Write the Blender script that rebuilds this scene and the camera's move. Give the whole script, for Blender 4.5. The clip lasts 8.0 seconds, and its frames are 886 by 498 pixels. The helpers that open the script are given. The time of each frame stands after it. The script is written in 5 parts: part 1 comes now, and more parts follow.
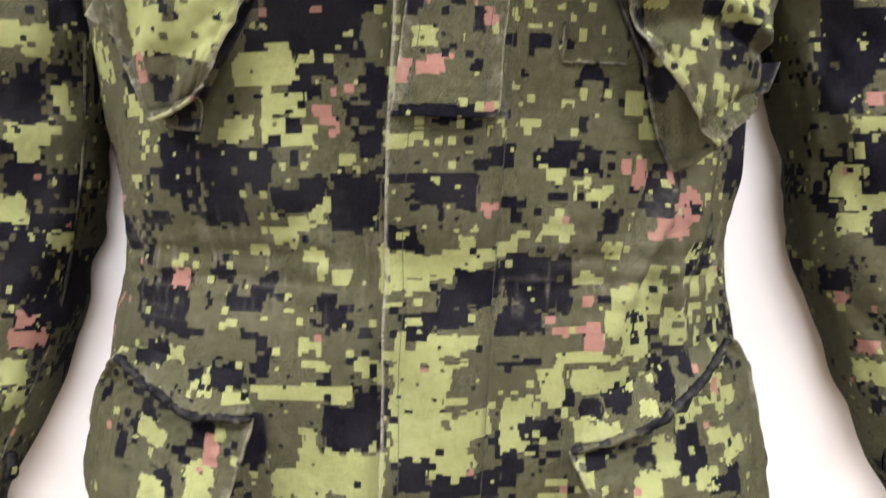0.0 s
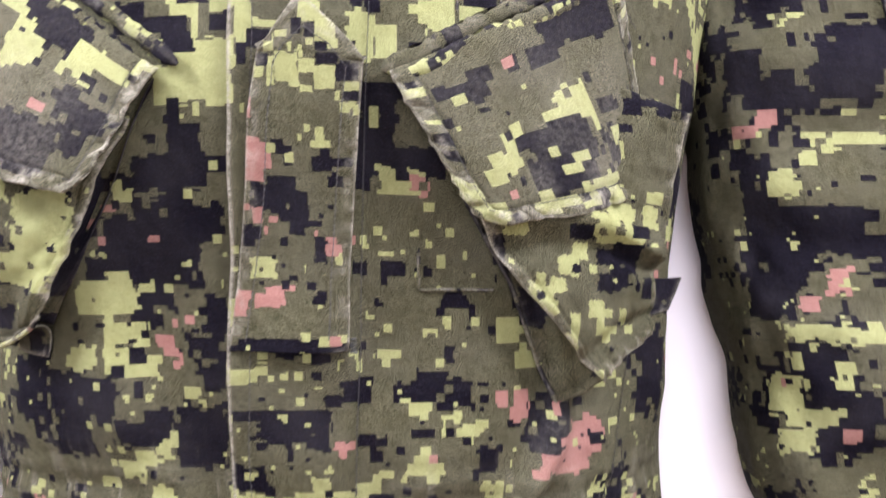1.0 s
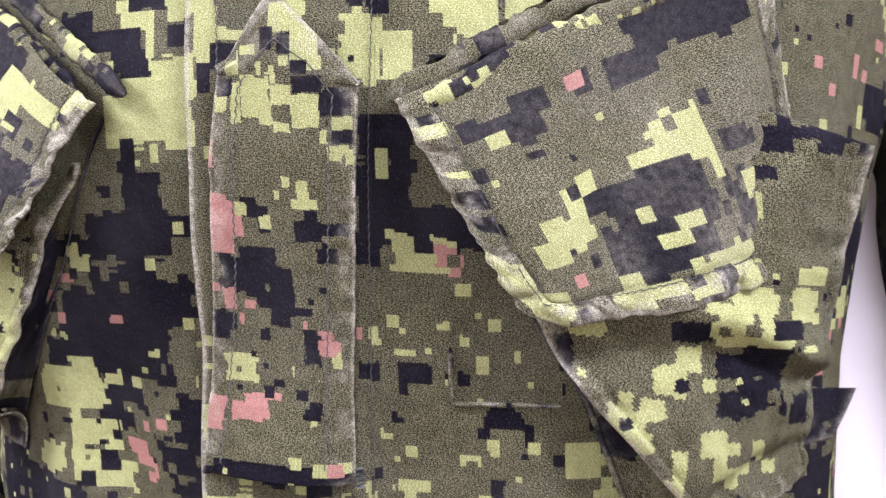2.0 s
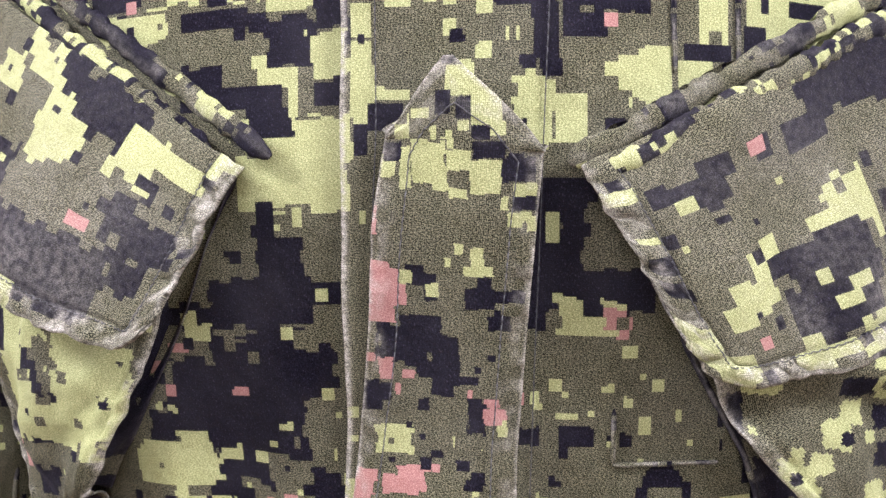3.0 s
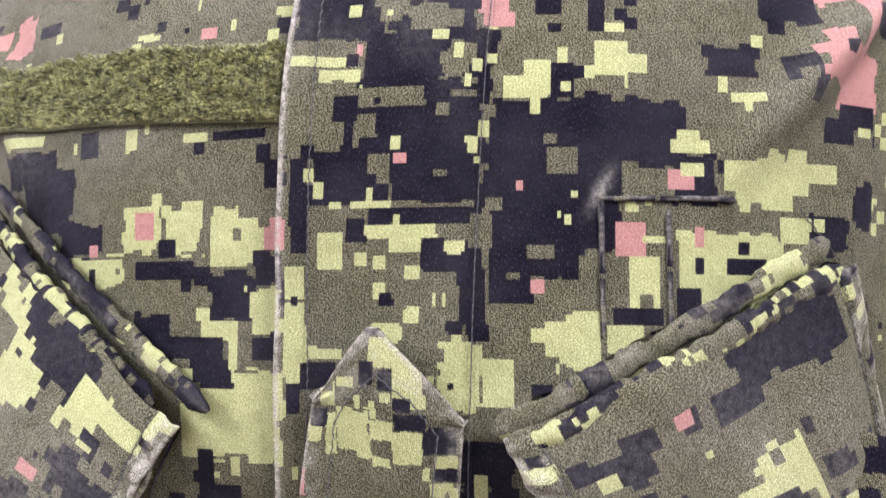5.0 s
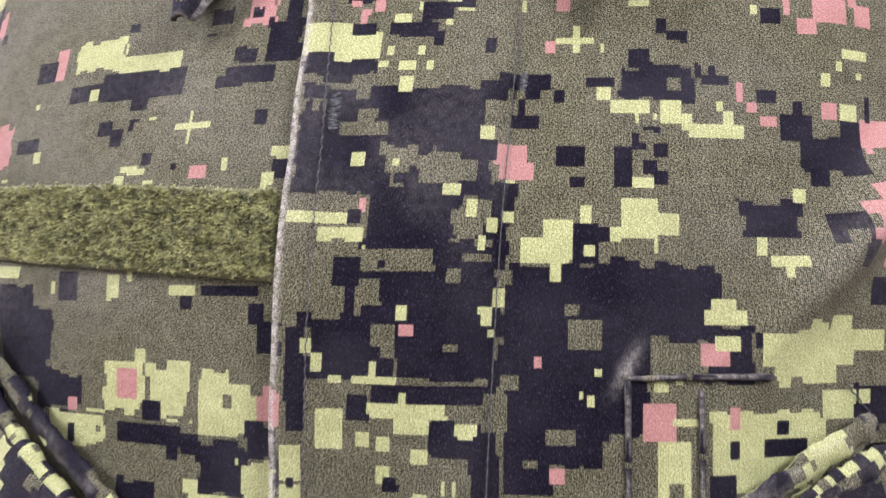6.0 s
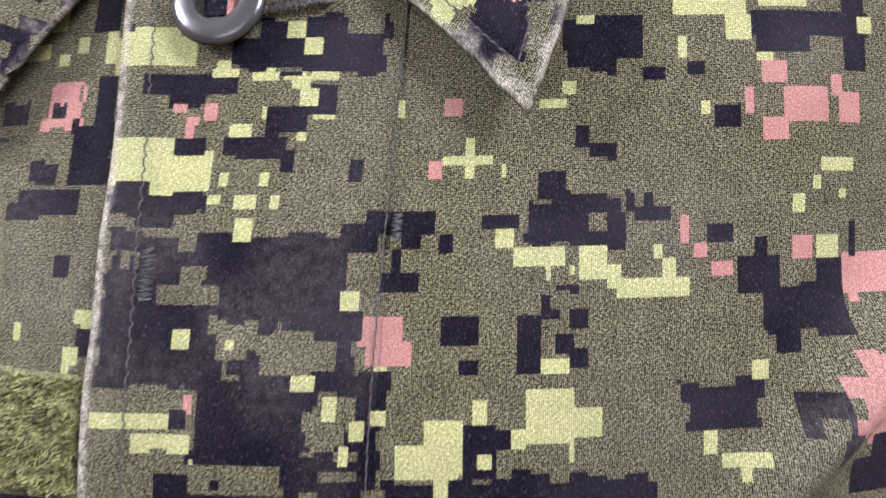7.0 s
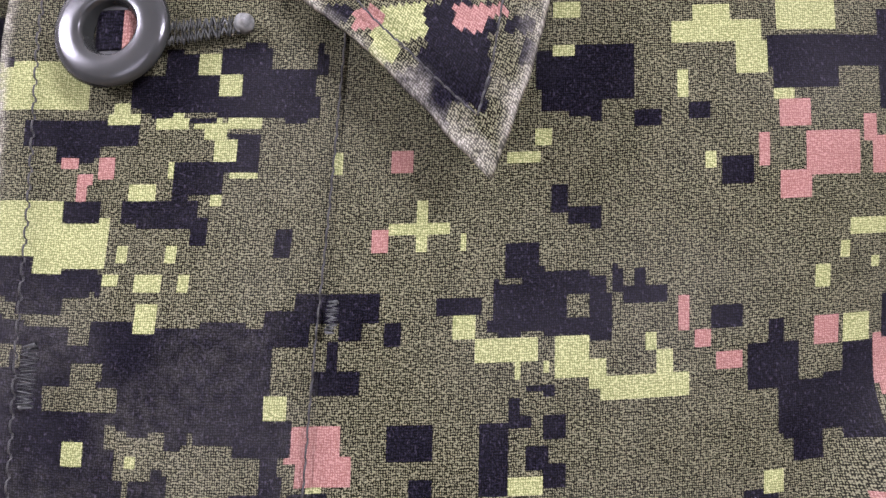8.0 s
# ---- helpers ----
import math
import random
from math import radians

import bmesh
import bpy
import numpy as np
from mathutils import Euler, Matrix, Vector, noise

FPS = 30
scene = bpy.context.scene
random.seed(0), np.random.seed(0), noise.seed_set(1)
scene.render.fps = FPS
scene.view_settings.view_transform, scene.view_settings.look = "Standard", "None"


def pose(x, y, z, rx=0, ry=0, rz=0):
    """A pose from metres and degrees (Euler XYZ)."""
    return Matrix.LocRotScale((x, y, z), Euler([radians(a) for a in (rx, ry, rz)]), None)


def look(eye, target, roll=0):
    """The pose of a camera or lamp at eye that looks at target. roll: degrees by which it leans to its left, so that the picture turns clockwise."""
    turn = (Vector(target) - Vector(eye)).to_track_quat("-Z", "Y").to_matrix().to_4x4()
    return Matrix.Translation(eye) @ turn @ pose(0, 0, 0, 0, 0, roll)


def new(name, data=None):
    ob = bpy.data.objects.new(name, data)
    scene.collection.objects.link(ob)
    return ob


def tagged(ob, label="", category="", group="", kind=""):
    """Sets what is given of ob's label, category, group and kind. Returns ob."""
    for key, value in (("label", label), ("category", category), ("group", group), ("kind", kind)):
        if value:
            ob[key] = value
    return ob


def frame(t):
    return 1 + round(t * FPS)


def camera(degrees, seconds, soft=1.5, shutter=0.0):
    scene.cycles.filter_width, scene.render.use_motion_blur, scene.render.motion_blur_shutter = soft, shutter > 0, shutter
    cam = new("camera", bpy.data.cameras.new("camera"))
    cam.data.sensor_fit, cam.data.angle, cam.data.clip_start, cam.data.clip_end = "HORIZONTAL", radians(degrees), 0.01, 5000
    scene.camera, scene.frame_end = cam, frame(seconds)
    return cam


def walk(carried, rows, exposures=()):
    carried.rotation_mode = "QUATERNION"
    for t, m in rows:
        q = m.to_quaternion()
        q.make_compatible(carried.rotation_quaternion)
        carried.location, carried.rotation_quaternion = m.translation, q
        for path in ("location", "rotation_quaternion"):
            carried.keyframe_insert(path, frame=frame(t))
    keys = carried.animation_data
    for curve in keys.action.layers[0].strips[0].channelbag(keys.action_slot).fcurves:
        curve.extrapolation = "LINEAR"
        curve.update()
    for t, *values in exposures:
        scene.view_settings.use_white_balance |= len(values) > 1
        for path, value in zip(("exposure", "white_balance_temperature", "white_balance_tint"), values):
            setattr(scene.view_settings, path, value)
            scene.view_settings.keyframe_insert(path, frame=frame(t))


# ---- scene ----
cam = camera(55.7, 8.0, 1.5, 0.25)
PATH = [
    (0, (-0.01520, -0.00826, 1.11155), (0.06107, 1.98476, 0.96297), 0.46),
    (0.5, (0.01752, -0.00028, 1.15266), (0.12065, 1.99705, 1.14606), -0.55),
    (1, (0.09475, 0.03318, 1.17822), (0.01179, 2.02880, 1.28111), 0.38),
    (1.2, (0.11873, 0.06273, 1.19174), (-0.07190, 2.04867, 1.33205), 0.63),
    (2.3, (0.13448, 0.17157, 1.24650), (-0.38867, 2.10193, 1.24482), 1.45),
    (2.5, (0.09928, 0.15983, 1.25665), (-0.35657, 2.10718, 1.26209), 1.00),
    (3, (0.04117, 0.15024, 1.24815), (-0.18926, 2.13647, 1.29069), -0.14),
    (3.5, (0.06446, 0.14831, 1.26189), (-0.17715, 2.13207, 1.34136), -0.03),
    (4, (0.08656, 0.15366, 1.27409), (-0.26723, 2.11920, 1.38130), 0.51),
    (4.2, (0.08835, 0.15426, 1.28480), (-0.29693, 2.11447, 1.38050), 0.48),
    (5.3, (0.08870, 0.15067, 1.33202), (-0.32263, 2.09980, 1.51006), 0.64),
    (5.5, (0.08857, 0.15013, 1.34593), (-0.32755, 2.09982, 1.50584), 0.70),
    (6, (0.08082, 0.17172, 1.37699), (-0.32594, 2.12619, 1.49775), 0.79),
    (6.5, (0.09135, 0.20289, 1.41417), (-0.30227, 2.16362, 1.43844), -0.13),
    (7, (0.09965, 0.23909, 1.45300), (-0.27848, 2.19847, 1.31944), -1.03),
    (7.5, (0.10532, 0.26513, 1.47210), (-0.27335, 2.21627, 1.24928), -1.31),
    (8, (0.10290, 0.27912, 1.47768), (-0.27158, 2.22723, 1.22348), -1.57),
]
EXPOSURE = [(0, 0.02, 6450, 10), (0.8, 0.2, 6100, 22), (2.5, 0.3, 5850, 26), (4, 0.23, 5800, 26), (5.5, -0.03, 5850, 27), (6.5, -0.2, 5850, 28), (7.5, -0.3, 5850, 28), (8, -0.48, 5850, 29)]
walk(cam, [(t, look(eye, target, roll)) for t, eye, target, roll in PATH], EXPOSURE)

# ---- world and lamps ----
world = bpy.data.worlds.new("room_air")
scene.world = world
world.use_nodes = True
world.node_tree.nodes["Background"].inputs[0].default_value = (0.75, 0.8, 0.9, 1)
world.node_tree.nodes["Background"].inputs[1].default_value = 0.15


def lamp(name, eye, target, width, height, watts, colour):
    data = bpy.data.lights.new(name, "AREA")
    data.shape, data.size, data.size_y, data.energy, data.color = "RECTANGLE", width, height, watts, colour
    ob = new(name, data)
    ob.matrix_world = look(eye, target)
    return ob


lamp("ceiling_lamp", (-1.15, -0.45, 2.40), (0.0, 0.45, 1.25), 0.5, 0.5, 150, (0.99, 0.97, 0.97))
lamp("ceiling_lamp", (1.15, -0.45, 2.40), (0.0, 0.45, 1.25), 0.5, 0.5, 150, (0.99, 0.97, 0.97))
# soft frontal fill added before the solid south wall; it has no window
lamp("front_fill", (0.05, -2.35, 1.65), (0.03, 0.5, 1.25), 1.5, 1.3, 72, (0.97, 0.96, 1.0))


# ---- materials ----
def material(name, roughness=0.8, metallic=0.0):
    mat = bpy.data.materials.new(name)
    mat.use_nodes = True
    nodes, links = mat.node_tree.nodes, mat.node_tree.links
    bsdf = nodes["Principled BSDF"]
    bsdf.inputs["Roughness"].default_value = roughness
    bsdf.inputs["Metallic"].default_value = metallic
    return mat, nodes, links, bsdf


def mix(nodes, links, fac, a, b, blend="MIX"):
    n = nodes.new("ShaderNodeMix")
    n.data_type, n.blend_type = "RGBA", blend
    for key, value in ((0, fac), (6, a), (7, b)):
        if isinstance(value, (int, float)):
            n.inputs[key].default_value = value
        elif isinstance(value, tuple):
            n.inputs[key].default_value = (*value, 1)
        else:
            links.new(value, n.inputs[key])
    return n.outputs[2]


def ramp(nodes, links, fac, stops, kind="LINEAR"):
    n = nodes.new("ShaderNodeValToRGB")
    n.color_ramp.interpolation = kind
    while len(n.color_ramp.elements) < len(stops):
        n.color_ramp.elements.new(0.5)
    for e, (at, colour) in zip(n.color_ramp.elements, stops):
        e.position = at
        e.color = (*colour, 1) if isinstance(colour, tuple) else (colour, colour, colour, 1)
    links.new(fac, n.inputs[0])
    return n.outputs[0]


def uv_noise(nodes, links, coords, scale, turn=0.0, stretch=(1, 1, 1), detail=2.0):
    m = nodes.new("ShaderNodeMapping")
    m.inputs["Rotation"].default_value = (0, 0, radians(turn))
    m.inputs["Scale"].default_value = stretch
    n = nodes.new("ShaderNodeTexNoise")
    n.inputs["Scale"].default_value = scale
    n.inputs["Detail"].default_value = detail
    links.new(coords, m.inputs[0])
    links.new(m.outputs[0], n.inputs["Vector"])
    return n.outputs["Fac"]


OLIVE, NAVY, LIME, PINK = 0, 1, 2, 3
DYES = {"olive": OLIVE, "navy": NAVY, "lime": LIME, "pink": PINK}


def printed_cotton():
    """Four-colour printed ripstop cotton; the shares of its dyes and the wear are numbers on each point."""
    mat, nodes, links, bsdf = material("printed_cotton", 0.85)
    uv = nodes.new("ShaderNodeUVMap")
    uv.uv_map = "cloth"
    dye = nodes.new("ShaderNodeAttribute")
    dye.attribute_name = "dyes"
    parts = nodes.new("ShaderNodeSeparateXYZ")
    near = nodes.new("ShaderNodeAttribute")
    near.attribute_name = "dyes_near"
    both = nodes.new("ShaderNodeVectorMath")
    both.operation = "ADD"
    links.new(dye.outputs["Vector"], both.inputs[0])
    links.new(near.outputs["Vector"], both.inputs[1])
    links.new(both.outputs[0], parts.inputs[0])
    wear = nodes.new("ShaderNodeAttribute")
    wear.attribute_name = "wear"
    speck = uv_noise(nodes, links, uv.outputs[0], 2000, 40, (0.8, 1.25, 1), 2.5)
    waves = []
    for direction in ("X", "Y"):
        wave = nodes.new("ShaderNodeTexWave")
        wave.bands_direction = direction
        wave.inputs["Scale"].default_value = 680
        wave.inputs["Distortion"].default_value = 5.0
        wave.inputs["Detail"].default_value = 1.0
        wave.inputs["Detail Scale"].default_value = 1.2
        links.new(uv.outputs[0], wave.inputs["Vector"])
        waves.append(wave.outputs["Fac"])
    cross = nodes.new("ShaderNodeMath")
    cross.operation = "MULTIPLY"
    links.new(waves[0], cross.inputs[0])
    links.new(waves[1], cross.inputs[1])
    yarn_mix = nodes.new("ShaderNodeMath")
    yarn_mix.operation = "MULTIPLY_ADD"
    yarn_mix.inputs[1].default_value = 0.34
    links.new(cross.outputs[0], yarn_mix.inputs[0])
    links.new(speck, yarn_mix.inputs[2])
    uneven = nodes.new("ShaderNodeMath")
    uneven.operation = "MULTIPLY_ADD"
    uneven.inputs[1].default_value = 0.12
    links.new(uv_noise(nodes, links, uv.outputs[0], 170, 0, (1, 1, 1), 3.0), uneven.inputs[0])
    links.new(yarn_mix.outputs[0], uneven.inputs[2])
    yarn = uneven.outputs[0]
    grain = ramp(nodes, links, yarn, [(0.618, 0.0), (0.722, 1.0)])
    base = mix(nodes, links, grain, (0.0030, 0.0032, 0.0010), (0.092, 0.089, 0.052))
    slub = uv_noise(nodes, links, uv.outputs[0], 1300, 12, (1.5, 0.75, 1), 2.0)
    fleck = ramp(nodes, links, slub, [(0.60, 0.0), (0.74, 1.0)])
    navy = mix(nodes, links, grain, (0.0008, 0.0007, 0.0013), (0.0062, 0.0054, 0.0092))
    navy = mix(nodes, links, fleck, navy, (0.025, 0.022, 0.030))
    lime = mix(nodes, links, grain, (0.088, 0.098, 0.034), (0.215, 0.222, 0.106))
    pink = mix(nodes, links, grain, (0.115, 0.054, 0.042), (0.184, 0.104, 0.088))
    for amount, colour in zip(parts.outputs, (navy, lime, pink)):
        # each dye ends at whole yarns
        shift = nodes.new("ShaderNodeMath")
        shift.operation = "MULTIPLY_ADD"
        shift.inputs[1].default_value = 1.3
        links.new(speck, shift.inputs[0])
        links.new(amount, shift.inputs[2])
        halved = nodes.new("ShaderNodeMath")
        halved.operation = "MULTIPLY"
        halved.inputs[1].default_value = 0.5
        links.new(shift.outputs[0], halved.inputs[0])
        base = mix(nodes, links, ramp(nodes, links, halved.outputs[0], [(0.55, 0.0), (1.0, 1.0)]), base, colour)
    # broad fading of the dye
    faded = uv_noise(nodes, links, uv.outputs[0], 22, 0, (1, 1, 1), 4.0)
    fade = ramp(nodes, links, faded, [(0.40, 0.0), (0.80, 0.075)])
    base = mix(nodes, links, fade, base, (0.105, 0.10, 0.10))
    # bare pale yarn along worn folds and edges; also highlights painted on creases
    patchy = uv_noise(nodes, links, uv.outputs[0], 420, 0, (1, 1, 1), 3.0)
    rub = nodes.new("ShaderNodeMath")
    rub.operation = "MULTIPLY"
    links.new(wear.outputs["Fac"], rub.inputs[0])
    links.new(ramp(nodes, links, patchy, [(0.35, 0.25), (0.62, 1.0)]), rub.inputs[1])
    base = mix(nodes, links, rub.outputs[0], base, mix(nodes, links, grain, (0.10, 0.096, 0.074), (0.25, 0.24, 0.195)))
    links.new(base, bsdf.inputs["Base Color"])
    bsdf.inputs["Specular IOR Level"].default_value = 0.035
    bump = nodes.new("ShaderNodeBump")
    bump.inputs["Strength"].default_value = 0.45
    bump.inputs["Distance"].default_value = 0.0004
    links.new(yarn, bump.inputs["Height"])
    soft = nodes.new("ShaderNodeBump")
    soft.inputs["Strength"].default_value = 0.7
    soft.inputs["Distance"].default_value = 0.0028
    links.new(uv_noise(nodes, links, uv.outputs[0], 70, 0, (1, 1, 1), 3.0), soft.inputs["Height"])
    links.new(bump.outputs[0], soft.inputs["Normal"])
    links.new(soft.outputs[0], bsdf.inputs["Normal"])
    return mat


def plain(name, dark, light, scale, roughness=0.8, bump_depth=0.0, specular=0.3):
    """A surface of two near shades in object space."""
    mat, nodes, links, bsdf = material(name, roughness)
    place = nodes.new("ShaderNodeTexCoord")
    grain = uv_noise(nodes, links, place.outputs["Object"], scale, 0, (1, 1, 1), 5.0)
    links.new(ramp(nodes, links, grain, [(0.3, dark), (0.7, light)]), bsdf.inputs["Base Color"])
    bsdf.inputs["Specular IOR Level"].default_value = specular
    if bump_depth:
        bump = nodes.new("ShaderNodeBump")
        bump.inputs["Strength"].default_value = 0.4
        bump.inputs["Distance"].default_value = bump_depth
        links.new(grain, bump.inputs["Height"])
        links.new(bump.outputs[0], bsdf.inputs["Normal"])
    return mat


COTTON = printed_cotton()
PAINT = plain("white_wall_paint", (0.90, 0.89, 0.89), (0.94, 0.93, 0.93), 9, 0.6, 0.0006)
# invented colour for the unseen walls, dark enough to cut bounced light
LOW_BOUNCE_GREY = plain("low_bounce_wall_grey", (0.36, 0.34, 0.32), (0.42, 0.40, 0.38), 9, 0.6, 0.0006)
BOARDS = plain("floor_boards", (0.22, 0.15, 0.09), (0.36, 0.26, 0.17), 6, 0.5, 0.0006)
THREAD = plain("dark_green_thread", (0.005, 0.005, 0.0045), (0.026, 0.026, 0.023), 700, 0.7)
GREY_THREAD = plain("grey_green_thread", (0.008, 0.009, 0.008), (0.045, 0.048, 0.042), 900, 0.6)
KNOT_THREAD = plain("pale_grey_thread", (0.03, 0.032, 0.028), (0.12, 0.125, 0.11), 900, 0.6)
PLASTIC = plain("dark_green_plastic", (0.010, 0.011, 0.0095), (0.017, 0.018, 0.016), 60, 0.22, 0.0, 0.28)
LOOPS = plain("olive_loop_pile", (0.018, 0.020, 0.007), (0.175, 0.180, 0.062), 330, 0.8)
LOOP_TAPE = plain("olive_tape", (0.025, 0.028, 0.010), (0.06, 0.062, 0.022), 300, 0.8)

# ---- room ----
BACK_WALL = 0.66


def slab(name, x0, x1, y0, y1, z0, z1, mat, label, category):
    bm = bmesh.new()
    bmesh.ops.create_cube(bm, size=1.0)
    for v in bm.verts:
        v.co = ((x0 + x1) / 2 + v.co.x * (x1 - x0), (y0 + y1) / 2 + v.co.y * (y1 - y0), (z0 + z1) / 2 + v.co.z * (z1 - z0))
    mesh = bpy.data.meshes.new(name)
    bm.to_mesh(mesh)
    bm.free()
    mesh.materials.append(mat)
    return tagged(new(name, mesh), label, category, kind="structure")


slab("wall_north", -2.0, 2.0, BACK_WALL, BACK_WALL + 0.12, 0, 2.45, PAINT, "plain matt white wall behind the hanging jacket", "wall")
# the three walls out of view are greyed to keep the fill low
slab("wall_south", -2.0, 2.0, -2.62, -2.5, 0, 2.45, LOW_BOUNCE_GREY, "unseen room wall, grey-beige to cut bounced light", "wall")
slab("wall_west", -2.12, -2.0, -2.62, BACK_WALL + 0.12, 0, 2.45, LOW_BOUNCE_GREY, "unseen room wall, grey-beige to cut bounced light", "wall")
slab("wall_east", 2.0, 2.12, -2.62, BACK_WALL + 0.12, 0, 2.45, LOW_BOUNCE_GREY, "unseen room wall, grey-beige to cut bounced light", "wall")
slab("floor", -2.12, 2.12, -2.62, BACK_WALL + 0.12, -0.1, 0, BOARDS, "brown wooden floor of the room", "floor")
slab("ceiling", -2.12, 2.12, -2.62, BACK_WALL + 0.12, 2.45, 2.55, PAINT, "plain white ceiling of the room", "ceiling")

# ---- the printed pattern ----
CELL = 0.0022  # side of the print's smallest square


def lattice(i, j, seed):
    """A random number from 0 to 1 for each whole pair."""
    h = (i.astype(np.int64) * 374761393 + j.astype(np.int64) * 668265263 + seed * 1442695041) & 0xFFFFFFFF
    h = ((h ^ (h >> 13)) * 1274126177) & 0xFFFFFFFF
    return ((h ^ (h >> 16)) & 0xFFFFFF) / 0xFFFFFF


def smooth_noise(x, y, seed):
    i, j = np.floor(x), np.floor(y)
    u, v = x - i, y - j
    u, v = u * u * (3 - 2 * u), v * v * (3 - 2 * v)
    a, b = lattice(i, j, seed), lattice(i + 1, j, seed)
    c, d = lattice(i, j + 1, seed), lattice(i + 1, j + 1, seed)
    return (a * (1 - u) + b * u) * (1 - v) + (c * (1 - u) + d * u) * v


def ragged(i, j, seed):
    """Blocky noise about 0 that steps in squares of two and four cells."""
    return 0.6 * (lattice(i // 2, j // 2, seed) - 0.5) + 0.5 * (lattice(i // 4, (j + 2) // 4, seed + 1) - 0.5)


def blots(*rows):
    """Blots of the print: dye, place along the cloth and height over 1 m, width and height, in millimetres."""
    return [(DYES[d], s / 1000, 1 + z / 1000, w / 2000, h / 2000) for d, s, z, w, h in rows]


def camouflage(s, z, seed, shapes=(), wild=1.0, squares=None, dark=0.0):
    """The dye at cloth places: stepped blotches of navy, lime and pink on olive, and the blots that are given. squares: the print's own squares, where they do not follow s and z."""
    i, j = squares if squares else (np.floor(s / CELL), np.floor(z / CELL))
    bi, bj = i // 2, j // 2
    dye = np.zeros(s.shape, int)

    def field(k, across, up):
        return smooth_noise(bi / across, bj / up, seed + k) + 0.55 * smooth_noise(bi / 3.1, bj / 2.6, seed + k + 1) + 0.35 * lattice(bi, bj, seed + k + 2)

    if wild > 0:
        lime, navy, rose = field(10, 9, 6), field(20, 10, 7), field(30, 6, 5)
        # dark: more navy, less lime; gussets, hip hems and sleeves use it as shade
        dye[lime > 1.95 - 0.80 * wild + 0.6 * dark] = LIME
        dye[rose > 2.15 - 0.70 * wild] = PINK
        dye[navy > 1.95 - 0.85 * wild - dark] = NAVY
    near = np.full(s.shape, 1.0)
    low = np.clip((1.275 - z) / 0.09, 0, 1) if len(shapes) and z.max() > 0.7 else np.full(s.shape, 0.15 if len(shapes) else 0.6)
    steps = [ragged(i, j, seed + 40 + k) for k in range(7)]
    for n, (colour, cs, cz, hs, hz) in enumerate(shapes):
        at = np.nonzero((np.abs(s - cs) < hs + 0.012) & (np.abs(z - cz) < hz + 0.012))
        edge = np.maximum(np.abs(s[at] - cs) - hs, np.abs(z[at] - cz) - hz)
        small = min(hs, hz)
        step = min(0.0040, 0.8 * small) if small > 0.0050 else 0.0
        step = step + low[at] * min(0.0025, 0.6 * small)
        dye[at] = np.where(edge + step * steps[n % 7][at] < 0, colour, dye[at])
        near[at] = np.minimum(near[at], np.abs(edge))
    # loose squares, thickest along the edges of the blots
    chance = np.where(near < 0.005, 0.028 + 0.030 * low, 0.0015 + 0.022 * low)
    pick, kind = lattice(bi, bj, seed + 60), lattice(bi, bj, seed + 61)
    loose = np.where(kind < 0.30, LIME, np.where(kind < 0.60, OLIVE, np.where(kind < 0.97, NAVY, PINK)))
    dye = np.where(pick < chance, loose, dye)
    tiny, hue = lattice(i, j, seed + 62), lattice(i, j, seed + 63)
    dye = np.where(tiny < 0.0015 + 0.014 * low, np.where(hue < 0.4, LIME, np.where(hue < 0.65, OLIVE, NAVY)), dye)
    return dye


BODY_PRINT, TAB_PRINT, RIGHT_FLAP_PRINT, LEFT_FLAP_PRINT = [], [], [], []
RIGHT_BAG_PRINT, LEFT_BAG_PRINT, COLLAR_PRINT = [], [], []
BODY_PRINT += blots(
    ("navy", -80, 199, 51, 21), ("navy", -123, 120, 50, 53), ("navy", -76, 103, 41, 10), ("navy", -45, 97, 29, 34), ("navy", -41, 126, 28, 16),
    ("lime", -97, 172, 34, 21), ("lime", -94, 182, 23, 9), ("lime", -87, 154, 32, 24), ("lime", -113, 144, 37, 17), ("lime", -81, 136, 34, 12),
    ("pink", -61, 152, 12, 13), ("pink", -50, 164, 9, 5), ("pink", -58, 144, 6, 14), ("navy", -72, 176, 16, 8), ("navy", -72, 166, 9, 12),
    ("lime", -67, 94, 16, 11), ("lime", -84, 86, 24, 14), ("lime", -103, 75, 11, 6), ("lime", -49, 124, 12, 6), ("lime", -70, 66, 13, 13),
)
BODY_PRINT += blots(
    ("lime", -56, 58, 11, 10), ("navy", -57, 35, 27, 16), ("navy", -130, 50, 21, 21), ("lime", -73, 12, 14, 13), ("lime", -136, -8, 46, 21),
    ("lime", -162, 8, 24, 10), ("lime", -80, -10, 59, 10), ("navy", -49, -31, 37, 28), ("lime", -76, -39, 11, 14), ("lime", -57, -60, 55, 29),
    ("lime", -85, -68, 28, 15), ("navy", -114, 8, 31, 17), ("navy", -182, 38, 56, 39), ("navy", -159, 126, 23, 33), ("navy", -111, 80, 15, 30),
    ("navy", -235, 25, 84, 30), ("pink", -163, 54, 11, 11), ("lime", -18, 136, 18, 9), ("navy", -4, 115, 47, 12), ("navy", -19, 90, 16, 13),
)
